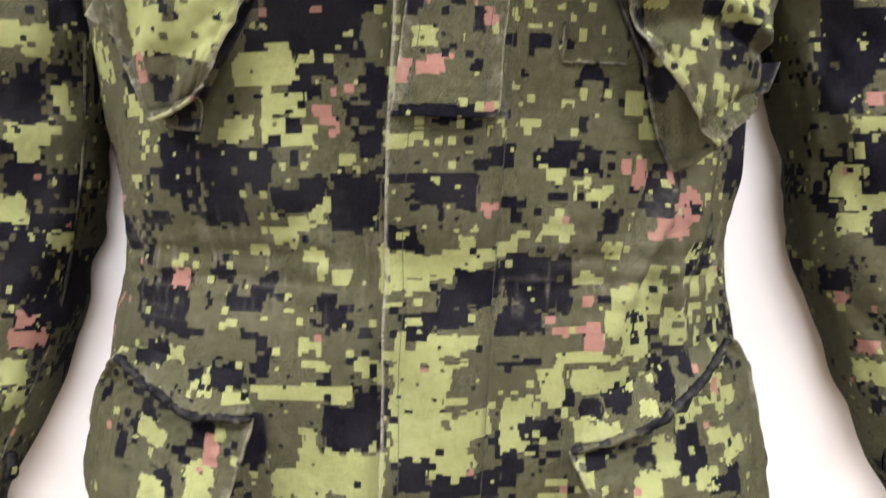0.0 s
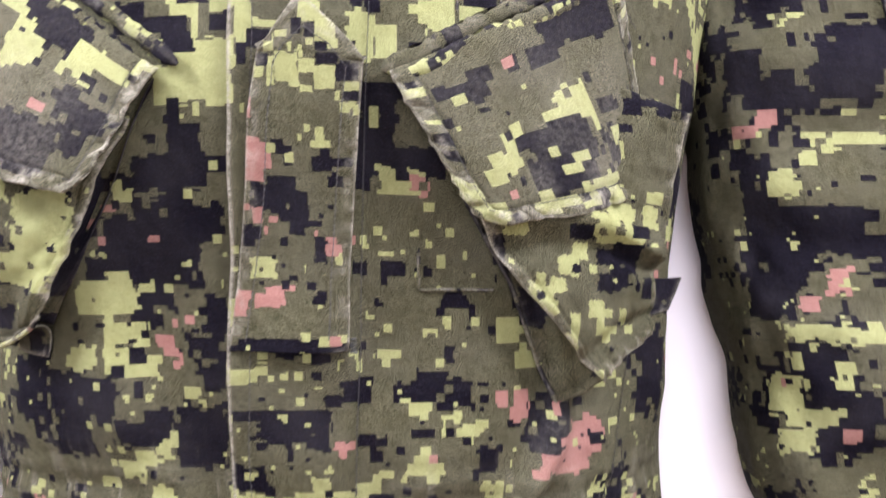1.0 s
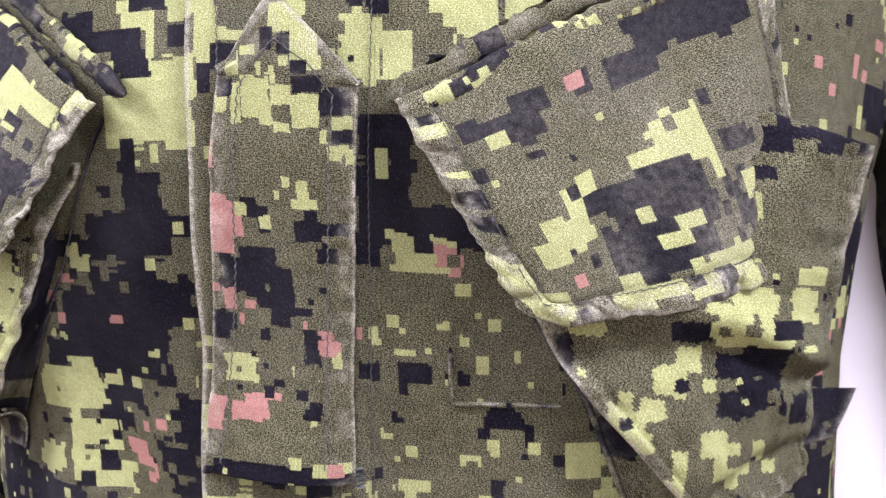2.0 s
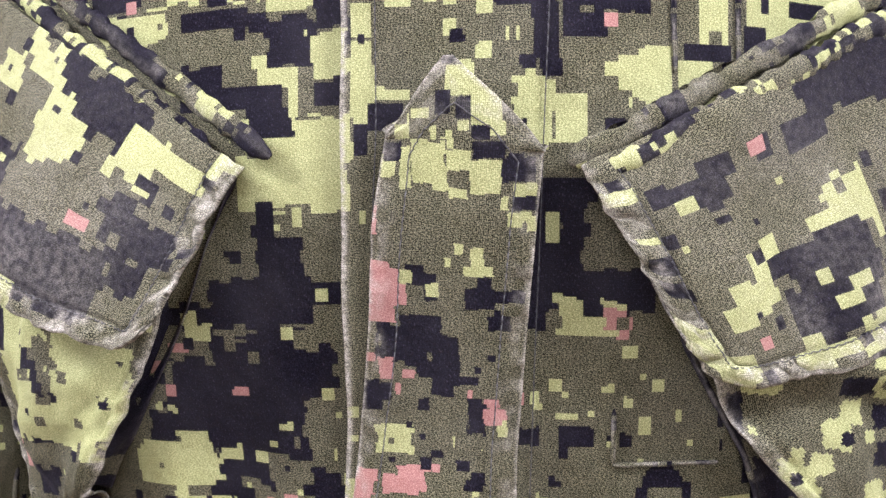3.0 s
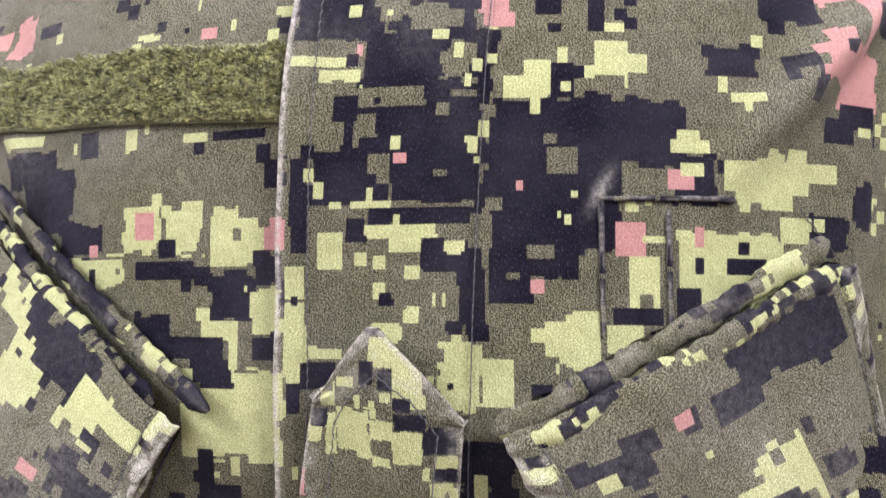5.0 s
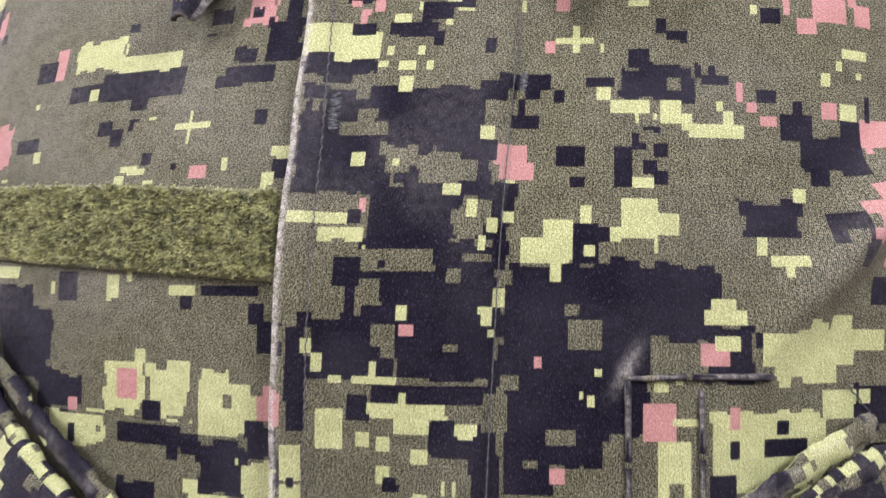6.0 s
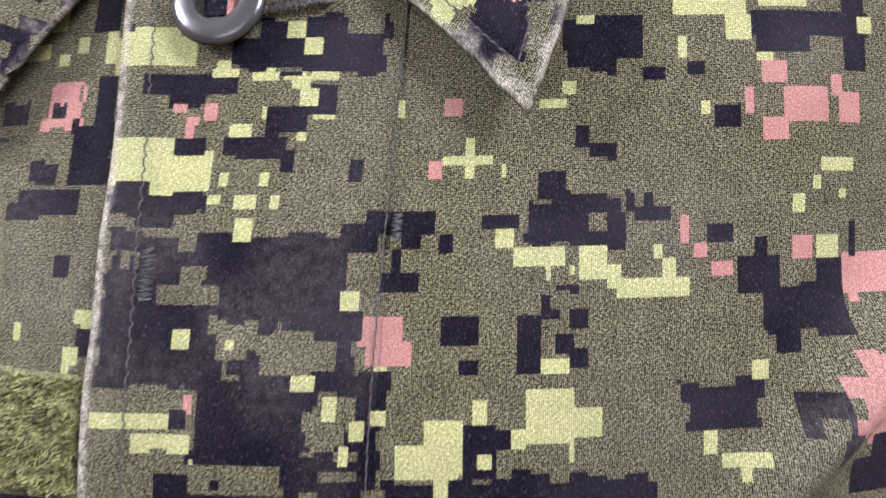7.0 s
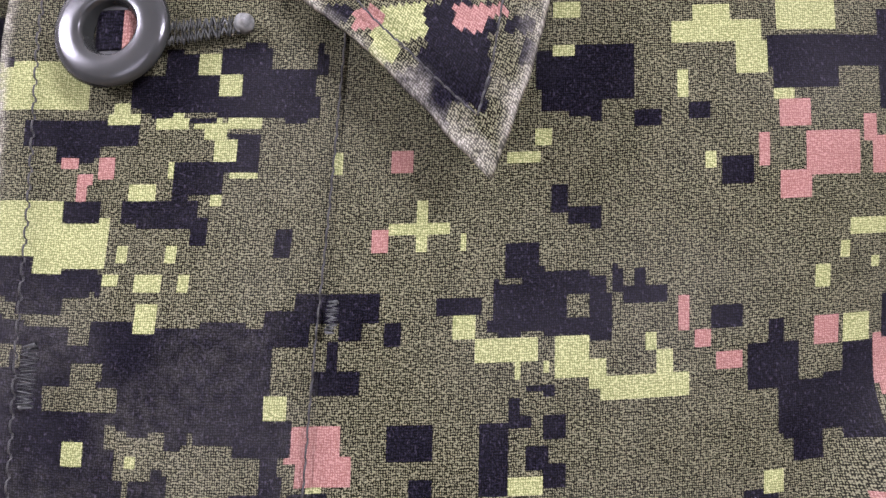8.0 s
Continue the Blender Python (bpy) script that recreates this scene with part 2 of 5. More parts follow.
BODY_PRINT += blots(
    ("pink", 28, 100, 10, 9), ("lime", -3, 65, 48, 16), ("lime", 13, 75, 35, 16), ("navy", 10, 46, 42, 23), ("lime", -3, 21, 43, 20),
    ("lime", -9, -3, 30, 27), ("lime", -12, -29, 30, 38), ("lime", 21, -26, 24, 17), ("lime", 2, -44, 37, 28), ("navy", -14, -58, 20, 21),
    ("navy", 17, -66, 41, 15), ("lime", 41, 76, 13, 13), ("lime", 69, 88, 19, 15), ("lime", 64, 117, 15, 10), ("lime", 93, 110, 15, 13),
    ("navy", 77, 128, 37, 11), ("navy", 74, 131, 13, 12), ("lime", 50, 144, 15, 9), ("lime", 71, 159, 9, 6), ("navy", 51, 48, 35, 48),
)
BODY_PRINT += blots(
    ("navy", 82, 50, 31, 27), ("pink", 89, 46, 12, 10), ("pink", 69, 31, 12, 8), ("pink", 89, 19, 33, 14), ("lime", 89, 60, 15, 7),
    ("lime", 89, -4, 60, 17), ("lime", 119, 10, 25, 14), ("lime", 78, -7, 14, 39), ("lime", 48, -28, 17, 35), ("lime", 98, -27, 27, 22),
    ("navy", 105, -15, 27, 10), ("lime", 110, 49, 20, 14), ("lime", 136, 50, 13, 31), ("lime", 153, 25, 20, 14), ("pink", 148, 89, 25, 14),
    ("pink", 160, 99, 22, 20), ("pink", 116, 120, 16, 13), ("navy", 132, 104, 22, 17), ("navy", 62, -32, 24, 14),
)
BODY_PRINT += blots(
    ("navy", 46, 269, 18, 13), ("navy", 46, 249, 19, 24), ("navy", 65, 240, 27, 13), ("lime", 57, 229, 20, 16), ("pink", 67, 228, 8, 7),
    ("navy", 51, 190, 10, 9), ("lime", 85, 192, 10, 13), ("navy", 90, 182, 27, 9), ("navy", 86, 172, 23, 7), ("lime", 76, 160, 14, 10),
    ("lime", 51, 146, 13, 11), ("navy", 73, 132, 38, 13), ("lime", 62, 120, 13, 13), ("lime", 91, 111, 19, 18), ("navy", 37, 126, 11, 13),
    ("pink", 29, 98, 10, 9), ("navy", 82, 148, 7, 10), ("lime", 53, 141, 3, 4), ("lime", 41, 202, 6, 6), ("navy", 40, 140, 6, 8),
)
BODY_PRINT += blots(
    ("lime", 66, 200, 4, 5), ("lime", 50, 221, 4, 6), ("lime", 62, 222, 3, 4), ("lime", 56, 178, 4, 5), ("pink", 46, 160, 4, 4),
    ("lime", 42, 166, 4, 5),
)
BODY_PRINT += blots(
    ("lime", -42, 276, 42, 17), ("navy", -52, 256, 7, 29), ("navy", -44, 248, 10, 20), ("navy", -56, 217, 38, 54), ("navy", -68, 211, 56, 47),
    ("navy", -90, 199, 34, 27), ("navy", -32, 239, 12, 7), ("navy", -36, 214, 13, 16), ("lime", -40, 265, 3, 7), ("pink", -94, 220, 14, 5),
    ("pink", -101, 212, 8, 9), ("pink", -66, 206, 5, 3), ("lime", -83, 228, 4, 11), ("lime", -102, 198, 7, 5), ("lime", -97, 182, 29, 5),
    ("navy", 49, 273, 21, 8), ("navy", 44, 248, 13, 25), ("navy", 56, 240, 30, 14), ("navy", 39, 233, 8, 12), ("lime", 57, 232, 21, 14),
)
BODY_PRINT += blots(
    ("lime", 45, 261, 5, 10), ("pink", 66, 231, 7, 7), ("navy", 58, 236, 6, 8), ("lime", 71, 220, 4, 5), ("navy", 48, 192, 7, 11),
    ("lime", 49, 199, 8, 4), ("navy", 98, 194, 14, 17),
)
BODY_PRINT += blots(
    ("olive", -86, 119, 109, 215), ("olive", 41, 78, 145, 134), ("olive", 73, 185, 63, 80), ("navy", -72, 199, 47, 33), ("navy", -60, 203, 34, 44),
    # navy at heights 136 to 164: print and the shade beside the fly, both
    ("navy", -39, 212, 19, 16), ("navy", -68, 176, 19, 13), ("navy", -75, 163, 18, 9), ("navy", -97, 189, 16, 12), ("navy", -35, 164, 11, 24),
    ("navy", -41, 150, 20, 12), ("navy", -38, 136, 14, 15), ("lime", -103, 174, 20, 17), ("lime", -93, 179, 25, 9), ("lime", -88, 176, 11, 22),
    ("lime", -87, 173, 20, 9), ("lime", -86, 155, 20, 11), ("lime", -95, 150, 6, 30), ("lime", -86, 144, 13, 12), ("lime", -80, 137, 18, 6),
)
BODY_PRINT += blots(
    ("lime", -112, 143, 17, 12), ("lime", -118, 141, 18, 6), ("lime", -73, 180, 9, 4), ("lime", -60, 179, 6, 4), ("lime", -49, 191, 5, 4),
    ("lime", -54, 185, 3, 3), ("lime", -101, 197, 3, 3), ("lime", -95, 197, 4, 3), ("lime", -73, 142, 10, 5), ("lime", -81, 225, 11, 6),
    ("pink", -90, 219, 9, 3), ("pink", -66, 204, 5, 3), ("pink", -100, 210, 6, 9), ("pink", -66, 152, 12, 6), ("pink", -61, 146, 13, 6),
    ("pink", -58, 140, 7, 6), ("pink", -49, 164, 6, 5), ("pink", -58, 162, 3, 5), ("navy", -100, 161, 5, 3), ("navy", -114, 152, 4, 3),
)
BODY_PRINT += blots(
    ("navy", -90, 150, 4, 3), ("navy", -81, 144, 8, 8), ("navy", -91, 136, 6, 5), ("navy", -117, 125, 46, 19), ("navy", -126, 103, 27, 31),
    ("navy", -105, 115, 19, 15), ("navy", -79, 103, 31, 15), ("navy", -71, 112, 16, 6), ("navy", -48, 102, 27, 33), ("lime", -70, 95, 11, 11),
    ("lime", -81, 90, 13, 9), ("lime", -90, 82, 16, 12), ("lime", -76, 88, 10, 3), ("lime", -109, 73, 12, 6), ("lime", -73, 71, 13, 7),
    ("lime", -67, 65, 6, 9), ("lime", -56, 58, 10, 8), ("lime", -128, 46, 6, 2), ("lime", -90, 45, 5, 4), ("lime", -89, 37, 6, 2),
)
BODY_PRINT += blots(
    ("lime", -124, 29, 8, 4), ("lime", -74, 17, 14, 10), ("lime", -160, 11, 15, 10), ("lime", -87, 122, 3, 3), ("lime", -76, 122, 4, 5),
    ("lime", -51, 126, 10, 5), ("lime", -46, 121, 4, 3), ("lime", -70, 132, 3, 3), ("navy", -105, 51, 15, 11), ("navy", -117, 42, 27, 9),
    ("navy", -63, 40, 8, 17), ("navy", -56, 34, 13, 15), ("navy", -70, 31, 10, 4), ("navy", -69, 41, 7, 6), ("navy", -42, 27, 9, 6),
    ("navy", -107, 18, 17, 13), ("navy", -179, 30, 40, 20), ("navy", -134, 60, 12, 13), ("pink", -163, 52, 15, 6), ("pink", -69, 23, 5, 3),
)
BODY_PRINT += blots(
    ("lime", -22, 137, 17, 8), ("lime", -12, 140, 6, 4), ("lime", -7, 136, 3, 3), ("lime", -1, 137, 4, 4), ("lime", -2, 130, 3, 3),
    ("lime", 27, 142, 3, 5), ("lime", 36, 141, 3, 5), ("lime", 51, 146, 13, 5), ("lime", 49, 142, 4, 5), ("navy", -5, 117, 52, 6),
    ("navy", 4, 112, 35, 11), ("navy", 1, 106, 21, 6), ("navy", 15, 103, 11, 9), ("navy", 33, 128, 14, 11), ("navy", 23, 124, 8, 6),
    ("navy", -20, 84, 18, 15), ("navy", -13, 101, 5, 5), ("navy", -10, 77, 5, 7), ("navy", 1, 98, 3, 10), ("navy", 42, 103, 14, 5),
)
BODY_PRINT += blots(
    ("navy", 44, 95, 6, 7), ("navy", 66, 128, 25, 12), ("navy", 72, 135, 13, 6), ("navy", 68, 107, 13, 5), ("navy", 56, 98, 5, 6),
    ("lime", 16, 79, 9, 12), ("lime", -3, 66, 54, 15), ("lime", 18, 73, 31, 8), ("lime", -30, 63, 6, 27), ("lime", -19, 55, 29, 6),
    ("lime", -16, 51, 3, 6), ("lime", 39, 76, 12, 8), ("lime", 44, 78, 5, 12), ("lime", 59, 123, 5, 3), ("lime", 66, 118, 11, 6),
    ("lime", 67, 92, 9, 15), ("lime", 69, 88, 19, 7), ("lime", 72, 84, 8, 8), ("lime", 58, 82, 3, 3), ("lime", 49, 85, 8, 3),
)
BODY_PRINT += blots(
    ("pink", 28, 101, 11, 5), ("pink", 27, 98, 4, 6), ("navy", 17, 48, 32, 14), ("navy", 25, 56, 29, 18), ("navy", 58, 64, 43, 16),
    ("navy", 48, 46, 16, 19), ("navy", 68, 54, 24, 29), ("navy", -11, 28, 13, 9), ("navy", -3, 34, 35, 9), ("navy", 9, 35, 22, 12),
    ("navy", 48, 33, 29, 12), ("olive", 23, 27, 19, 9), ("lime", -13, 34, 9, 5), ("lime", -20, 23, 5, 11), ("lime", 3, 24, 16, 5),
    ("lime", 1, 19, 25, 8), ("lime", 17, 22, 13, 8), ("lime", -15, 15, 32, 6), ("lime", -25, 43, 11, 3), ("pink", 67, 34, 7, 6),
)
BODY_PRINT += blots(
    ("pink", 74, 27, 10, 6), ("lime", 71, 220, 5, 4), ("lime", 71, 202, 4, 4), ("lime", 50, 197, 8, 2), ("lime", 77, 193, 4, 8),
    ("lime", 89, 197, 3, 4), ("lime", 72, 158, 8, 4), ("lime", 80, 163, 4, 5), ("navy", 53, 190, 12, 8), ("navy", 49, 185, 3, 6),
    ("navy", 71, 188, 5, 5), ("navy", 88, 188, 10, 2), ("navy", 84, 174, 15, 9), ("navy", 93, 168, 3, 9), ("navy", 82, 146, 5, 8),
    ("navy", 85, 127, 17, 14), ("navy", 99, 128, 5, 10), ("navy", 37, 190, 6, 6), ("lime", 83, 113, 10, 6), ("lime", 92, 108, 14, 5),
)
BODY_PRINT += blots(
    ("lime", 98, 111, 7, 6), ("lime", 92, 103, 3, 6), ("lime", 107, 75, 8, 9), ("lime", 101, 77, 5, 5), ("lime", 91, 58, 11, 7),
    ("lime", 92, 56, 21, 4), ("lime", 111, 48, 11, 8), ("lime", 128, 45, 20, 13), ("lime", 131, 26, 7, 33), ("lime", 151, 32, 11, 7),
    ("lime", 151, 26, 6, 11), ("lime", 107, 31, 13, 18), ("lime", 117, 22, 7, 14), ("lime", 181, 15, 6, 14), ("lime", 170, 73, 9, 10),
    ("lime", 85, 11, 29, 7), ("lime", 109, 8, 19, 6), ("pink", 108, 124, 7, 10), ("pink", 115, 117, 6, 7), ("pink", 137, 119, 4, 8),
)
BODY_PRINT += blots(
    ("pink", 152, 96, 19, 14), ("pink", 139, 91, 21, 11), ("pink", 129, 86, 4, 7), ("pink", 92, 44, 7, 6), ("pink", 83, 27, 28, 5),
    ("pink", 95, 25, 10, 16), ("pink", 95, 19, 11, 10), ("navy", 101, 90, 11, 14), ("navy", 101, 45, 7, 5), ("navy", 211, 71, 67, 24),
    ("navy", 167, 99, 11, 7), ("navy", 127, 110, 13, 16), ("navy", 149, 6, 19, 15),
)
BODY_PRINT += blots(
    ("olive", -166, -3, 119, 49), ("lime", -214, 8, 34, 9), ("lime", -159, 9, 14, 10), ("lime", -139, -5, 13, 12), ("lime", -118, -13, 15, 7),
    ("navy", -144, -2, 10, 8), ("navy", -179, 8, 26, 14), ("navy", -122, 0, 23, 14), ("lime", -75, -11, 50, 8), ("olive", 113, -19, 72, 54),
    ("lime", 100, -5, 39, 16), ("lime", 97, -34, 28, 13), ("navy", 108, -16, 16, 12), ("navy", 93, -21, 12, 10), ("navy", 140, -2, 12, 28),
    ("lime", 127, -19, 10, 8), ("navy", 80, -13, 7, 10),
)
BODY_PRINT += blots(
    ("pink", -254, 492, 145, 12), ("navy", -228, 482, 65, 12), ("pink", -131, 465, 7, 13), ("navy", -139, 463, 11, 8), ("lime", -109, 466, 24, 13),
    ("lime", -84, 461, 27, 7), ("navy", -86, 452, 37, 10), ("navy", -102, 451, 39, 6), ("navy", -85, 445, 8, 5), ("navy", -41, 452, 19, 6),
    ("navy", -48, 450, 11, 5), ("navy", -43, 459, 6, 6), ("navy", -26, 460, 12, 6), ("lime", -60, 434, 15, 2), ("lime", -61, 434, 2, 12),
    ("navy", -99, 436, 7, 5), ("navy", -93, 432, 5, 7), ("navy", -34, 436, 5, 5), ("navy", -141, 433, 14, 6), ("pink", -162, 434, 19, 17),
)
BODY_PRINT += blots(
    ("pink", -194, 436, 34, 10), ("lime", -204, 456, 20, 6), ("lime", -84, 420, 7, 3), ("lime", -88, 416, 5, 4), ("pink", -55, 418, 6, 5),
    ("lime", -45, 420, 3, 5), ("lime", -25, 424, 7, 4), ("navy", -23, 418, 9, 7), ("navy", -20, 428, 3, 7), ("lime", -75, 414, 5, 4),
    ("lime", -148, 385, 23, 4), ("navy", -146, 374, 38, 14), ("navy", -107, 380, 10, 9), ("lime", -85, 380, 6, 7), ("lime", -57, 379, 10, 4),
    ("navy", -39, 379, 21, 4), ("navy", -29, 372, 5, 7), ("navy", -23, 365, 11, 10), ("navy", -132, 363, 32, 16), ("navy", -110, 344, 25, 13),
)
BODY_PRINT += blots(
    ("navy", -133, 352, 30, 9), ("lime", -80, 347, 17, 16), ("lime", -61, 346, 15, 17), ("pink", -78, 348, 8, 9), ("lime", -44, 344, 11, 21),
    ("lime", -33, 342, 11, 15), ("pink", -24, 344, 10, 11), ("lime", -102, 332, 28, 11), ("navy", -104, 330, 4, 7), ("navy", -74, 332, 17, 7),
    ("navy", -61, 332, 9, 7), ("navy", -68, 340, 8, 6), ("navy", -41, 323, 18, 16), ("navy", -26, 332, 13, 11), ("navy", -53, 330, 7, 6),
    ("navy", -21, 324, 4, 7), ("lime", -52, 317, 6, 4), ("lime", -27, 317, 14, 16), ("lime", -46, 311, 14, 6), ("lime", -67, 308, 3, 11),
)
BODY_PRINT += blots(
    ("navy", -55, 305, 21, 8), ("navy", -74, 309, 16, 16), ("navy", -48, 296, 19, 10), ("lime", -60, 294, 7, 8), ("lime", -40, 304, 4, 11),
    ("lime", -30, 291, 20, 14), ("lime", -37, 287, 33, 8), ("navy", -28, 305, 9, 7), ("navy", -8, 454, 25, 12), ("navy", 12, 434, 57, 17),
    ("navy", -6, 418, 17, 18), ("navy", 8, 418, 9, 16), ("navy", 28, 400, 43, 23), ("navy", 18, 414, 8, 6), ("lime", -8, 401, 19, 4),
    ("lime", -1, 396, 14, 5), ("lime", 6, 390, 2, 5), ("lime", 32, 410, 5, 3), ("lime", 37, 405, 4, 6), ("navy", 24, 378, 47, 23),
)
BODY_PRINT += blots(
    ("navy", 2, 364, 21, 13), ("navy", 31, 366, 30, 26), ("lime", 18, 373, 2, 4), ("lime", 47, 378, 4, 5), ("lime", 43, 373, 4, 4),
    ("pink", 20, 368, 4, 4), ("navy", -14, 353, 6, 30), ("navy", 1, 356, 30, 7), ("navy", 28, 349, 37, 6), ("lime", 9, 353, 12, 2),
    ("lime", 10, 356, 2, 6), ("lime", -4, 338, 9, 12), ("lime", 20, 344, 24, 4), ("lime", 22, 340, 11, 5), ("navy", 5, 345, 7, 8),
    ("navy", 37, 336, 19, 10), ("lime", 37, 338, 6, 3), ("lime", 13, 334, 5, 4), ("lime", 13, 324, 5, 4), ("lime", 23, 317, 4, 4),
)
BODY_PRINT += blots(
    ("lime", -16, 328, 7, 11), ("lime", -16, 308, 7, 26), ("navy", -16, 322, 3, 3), ("lime", 15, 311, 9, 6), ("navy", -9, 297, 11, 8),
    ("navy", -17, 290, 5, 10), ("lime", -7, 304, 13, 4), ("navy", 80, 378, 63, 21), ("navy", 72, 362, 38, 46), ("lime", 60, 392, 14, 7),
    ("lime", 64, 395, 9, 12), ("lime", 63, 386, 3, 6), ("navy", 72, 394, 7, 12), ("lime", 72, 403, 3, 6), ("lime", 80, 397, 6, 4),
    ("lime", 73, 392, 3, 3), ("lime", 88, 402, 10, 13), ("lime", 94, 400, 13, 7), ("lime", 93, 394, 2, 5), ("navy", 99, 376, 26, 19),
)
BODY_PRINT += blots(
    ("lime", 114, 373, 13, 4), ("lime", 114, 376, 8, 5), ("navy", 116, 362, 15, 17), ("pink", 111, 362, 8, 7), ("lime", 115, 365, 7, 4),
    ("navy", 73, 357, 26, 22), ("navy", 55, 346, 14, 49), ("navy", 69, 338, 22, 16), ("pink", 58, 359, 2, 4), ("navy", 74, 334, 5, 11),
    ("navy", 53, 334, 10, 11), ("lime", 143, 363, 36, 10), ("lime", 142, 362, 23, 17), ("lime", 155, 369, 8, 10), ("lime", 166, 366, 12, 7),
    ("pink", 94, 342, 9, 11), ("lime", 98, 328, 10, 16), ("lime", 102, 342, 8, 3), ("lime", 129, 333, 39, 24), ("navy", 117, 334, 4, 6),
)
BODY_PRINT += blots(
    ("navy", 135, 334, 15, 6), ("navy", 113, 321, 9, 12), ("pink", 117, 343, 3, 6), ("lime", 156, 346, 14, 9), ("navy", 170, 346, 16, 11),
    ("lime", 78, 310, 13, 19), ("lime", 69, 310, 7, 11), ("lime", 64, 311, 5, 4), ("lime", 92, 310, 12, 9), ("navy", 96, 317, 17, 6),
    ("lime", 40, 298, 13, 20), ("lime", 51, 296, 10, 16), ("navy", 45, 312, 7, 5), ("lime", 38, 310, 3, 5), ("navy", 65, 293, 6, 6),
    ("pink", 173, 402, 34, 12), ("pink", 180, 393, 20, 8), ("pink", 169, 432, 14, 10), ("pink", 176, 416, 6, 19), ("navy", 185, 420, 14, 7),
)
BODY_PRINT += blots(
    ("navy", 129, 402, 19, 11), ("lime", 126, 394, 4, 5), ("lime", 134, 390, 11, 3), ("lime", 134, 387, 2, 4), ("navy", 151, 400, 9, 10),
    ("navy", 155, 392, 5, 7), ("navy", 181, 387, 16, 8), ("navy", 173, 382, 13, 9), ("lime", 185, 382, 7, 4), ("navy", 185, 356, 11, 17),
    ("lime", 157, 438, 7, 5), ("olive", 15, 422, 13, 4), ("olive", 16, 388, 23, 6), ("olive", -4, 386, 16, 10), ("olive", -3, 378, 6, 13),
    ("olive", 46, 344, 7, 11), ("olive", 65, 338, 9, 3), ("olive", 81, 332, 9, 9), ("olive", 17, 333, 7, 4), ("olive", 27, 421, 13, 10),
)
BODY_PRINT += blots(
    ("olive", 38, 400, 11, 12), ("olive", 8, 379, 8, 8),
)
BODY_PRINT += blots(
    ("navy", 30, 491, 32, 12), ("navy", 23, 485, 27, 3), ("navy", -2, 481, 22, 4), ("navy", -3, 477, 9, 5), ("navy", 31, 476, 8, 6),
    ("navy", 20, 470, 4, 9), ("navy", 27, 472, 3, 7), ("navy", 16, 464, 16, 4), ("lime", -17, 492, 21, 6), ("lime", -14, 489, 25, 7),
    ("lime", 6, 485, 3, 2), ("lime", 24, 481, 6, 3), ("lime", 32, 472, 6, 3), ("lime", 17, 473, 1, 4), ("lime", 12, 468, 5, 4),
    ("lime", 27, 467, 2, 4), ("pink", -4, 474, 4, 3), ("pink", 4, 473, 3, 4), ("pink", -1, 469, 3, 5), ("lime", -13, 460, 18, 13),
)
BODY_PRINT += blots(
    ("lime", 1, 458, 9, 9), ("navy", -1, 464, 8, 4), ("navy", 24, 460, 3, 5), ("navy", 41, 458, 4, 6), ("lime", 9, 456, 3, 4),
    ("lime", 19, 456, 3, 4), ("lime", 15, 450, 5, 3), ("lime", 7, 451, 3, 2), ("lime", 22, 450, 2, 3), ("lime", 15, 443, 4, 6),
    ("navy", -9, 450, 24, 5), ("navy", -7, 446, 9, 3), ("navy", 4, 439, 17, 6), ("navy", 23, 433, 34, 14), ("navy", 25, 432, 25, 16),
    ("navy", -2, 436, 6, 8), ("navy", 43, 442, 9, 7), ("navy", 52, 446, 16, 5), ("navy", 55, 442, 4, 5), ("navy", 52, 437, 2, 6),
)
BODY_PRINT += blots(
    ("pink", 49, 421, 10, 6), ("pink", 51, 416, 10, 5), ("lime", 49, 413, 3, 2), ("navy", -4, 418, 26, 17), ("navy", 13, 425, 21, 2),
    ("navy", 39, 422, 11, 7), ("navy", 41, 416, 4, 9), ("navy", 23, 422, 4, 4), ("navy", 67, 421, 9, 6), ("navy", 69, 413, 4, 4),
    ("navy", 88, 454, 7, 7), ("navy", 89, 446, 16, 11), ("navy", 99, 446, 14, 12), ("navy", 76, 446, 8, 4), ("navy", 112, 447, 9, 4),
    ("navy", 111, 450, 3, 3), ("lime", 77, 442, 4, 4), ("lime", 85, 438, 12, 4), ("lime", 87, 434, 1, 3), ("lime", 98, 436, 6, 7),
)
BODY_PRINT += blots(
    ("lime", 103, 433, 3, 6), ("lime", 112, 430, 18, 5), ("lime", 116, 434, 3, 5), ("lime", 113, 438, 2, 3), ("lime", 93, 434, 2, 2),
    ("navy", 92, 430, 5, 3), ("navy", 88, 426, 5, 6), ("navy", 83, 418, 5, 13), ("navy", 91, 418, 4, 5), ("lime", 89, 413, 7, 4),
    ("lime", 68, 461, 12, 2), ("lime", 68, 461, 2, 10), ("lime", 76, 458, 1, 4), ("pink", 60, 458, 3, 5), ("lime", 51, 474, 2, 4),
    ("pink", 64, 474, 5, 5), ("lime", 88, 474, 7, 3), ("lime", 92, 478, 4, 3), ("navy", 97, 488, 11, 12), ("navy", 103, 492, 14, 8),
)
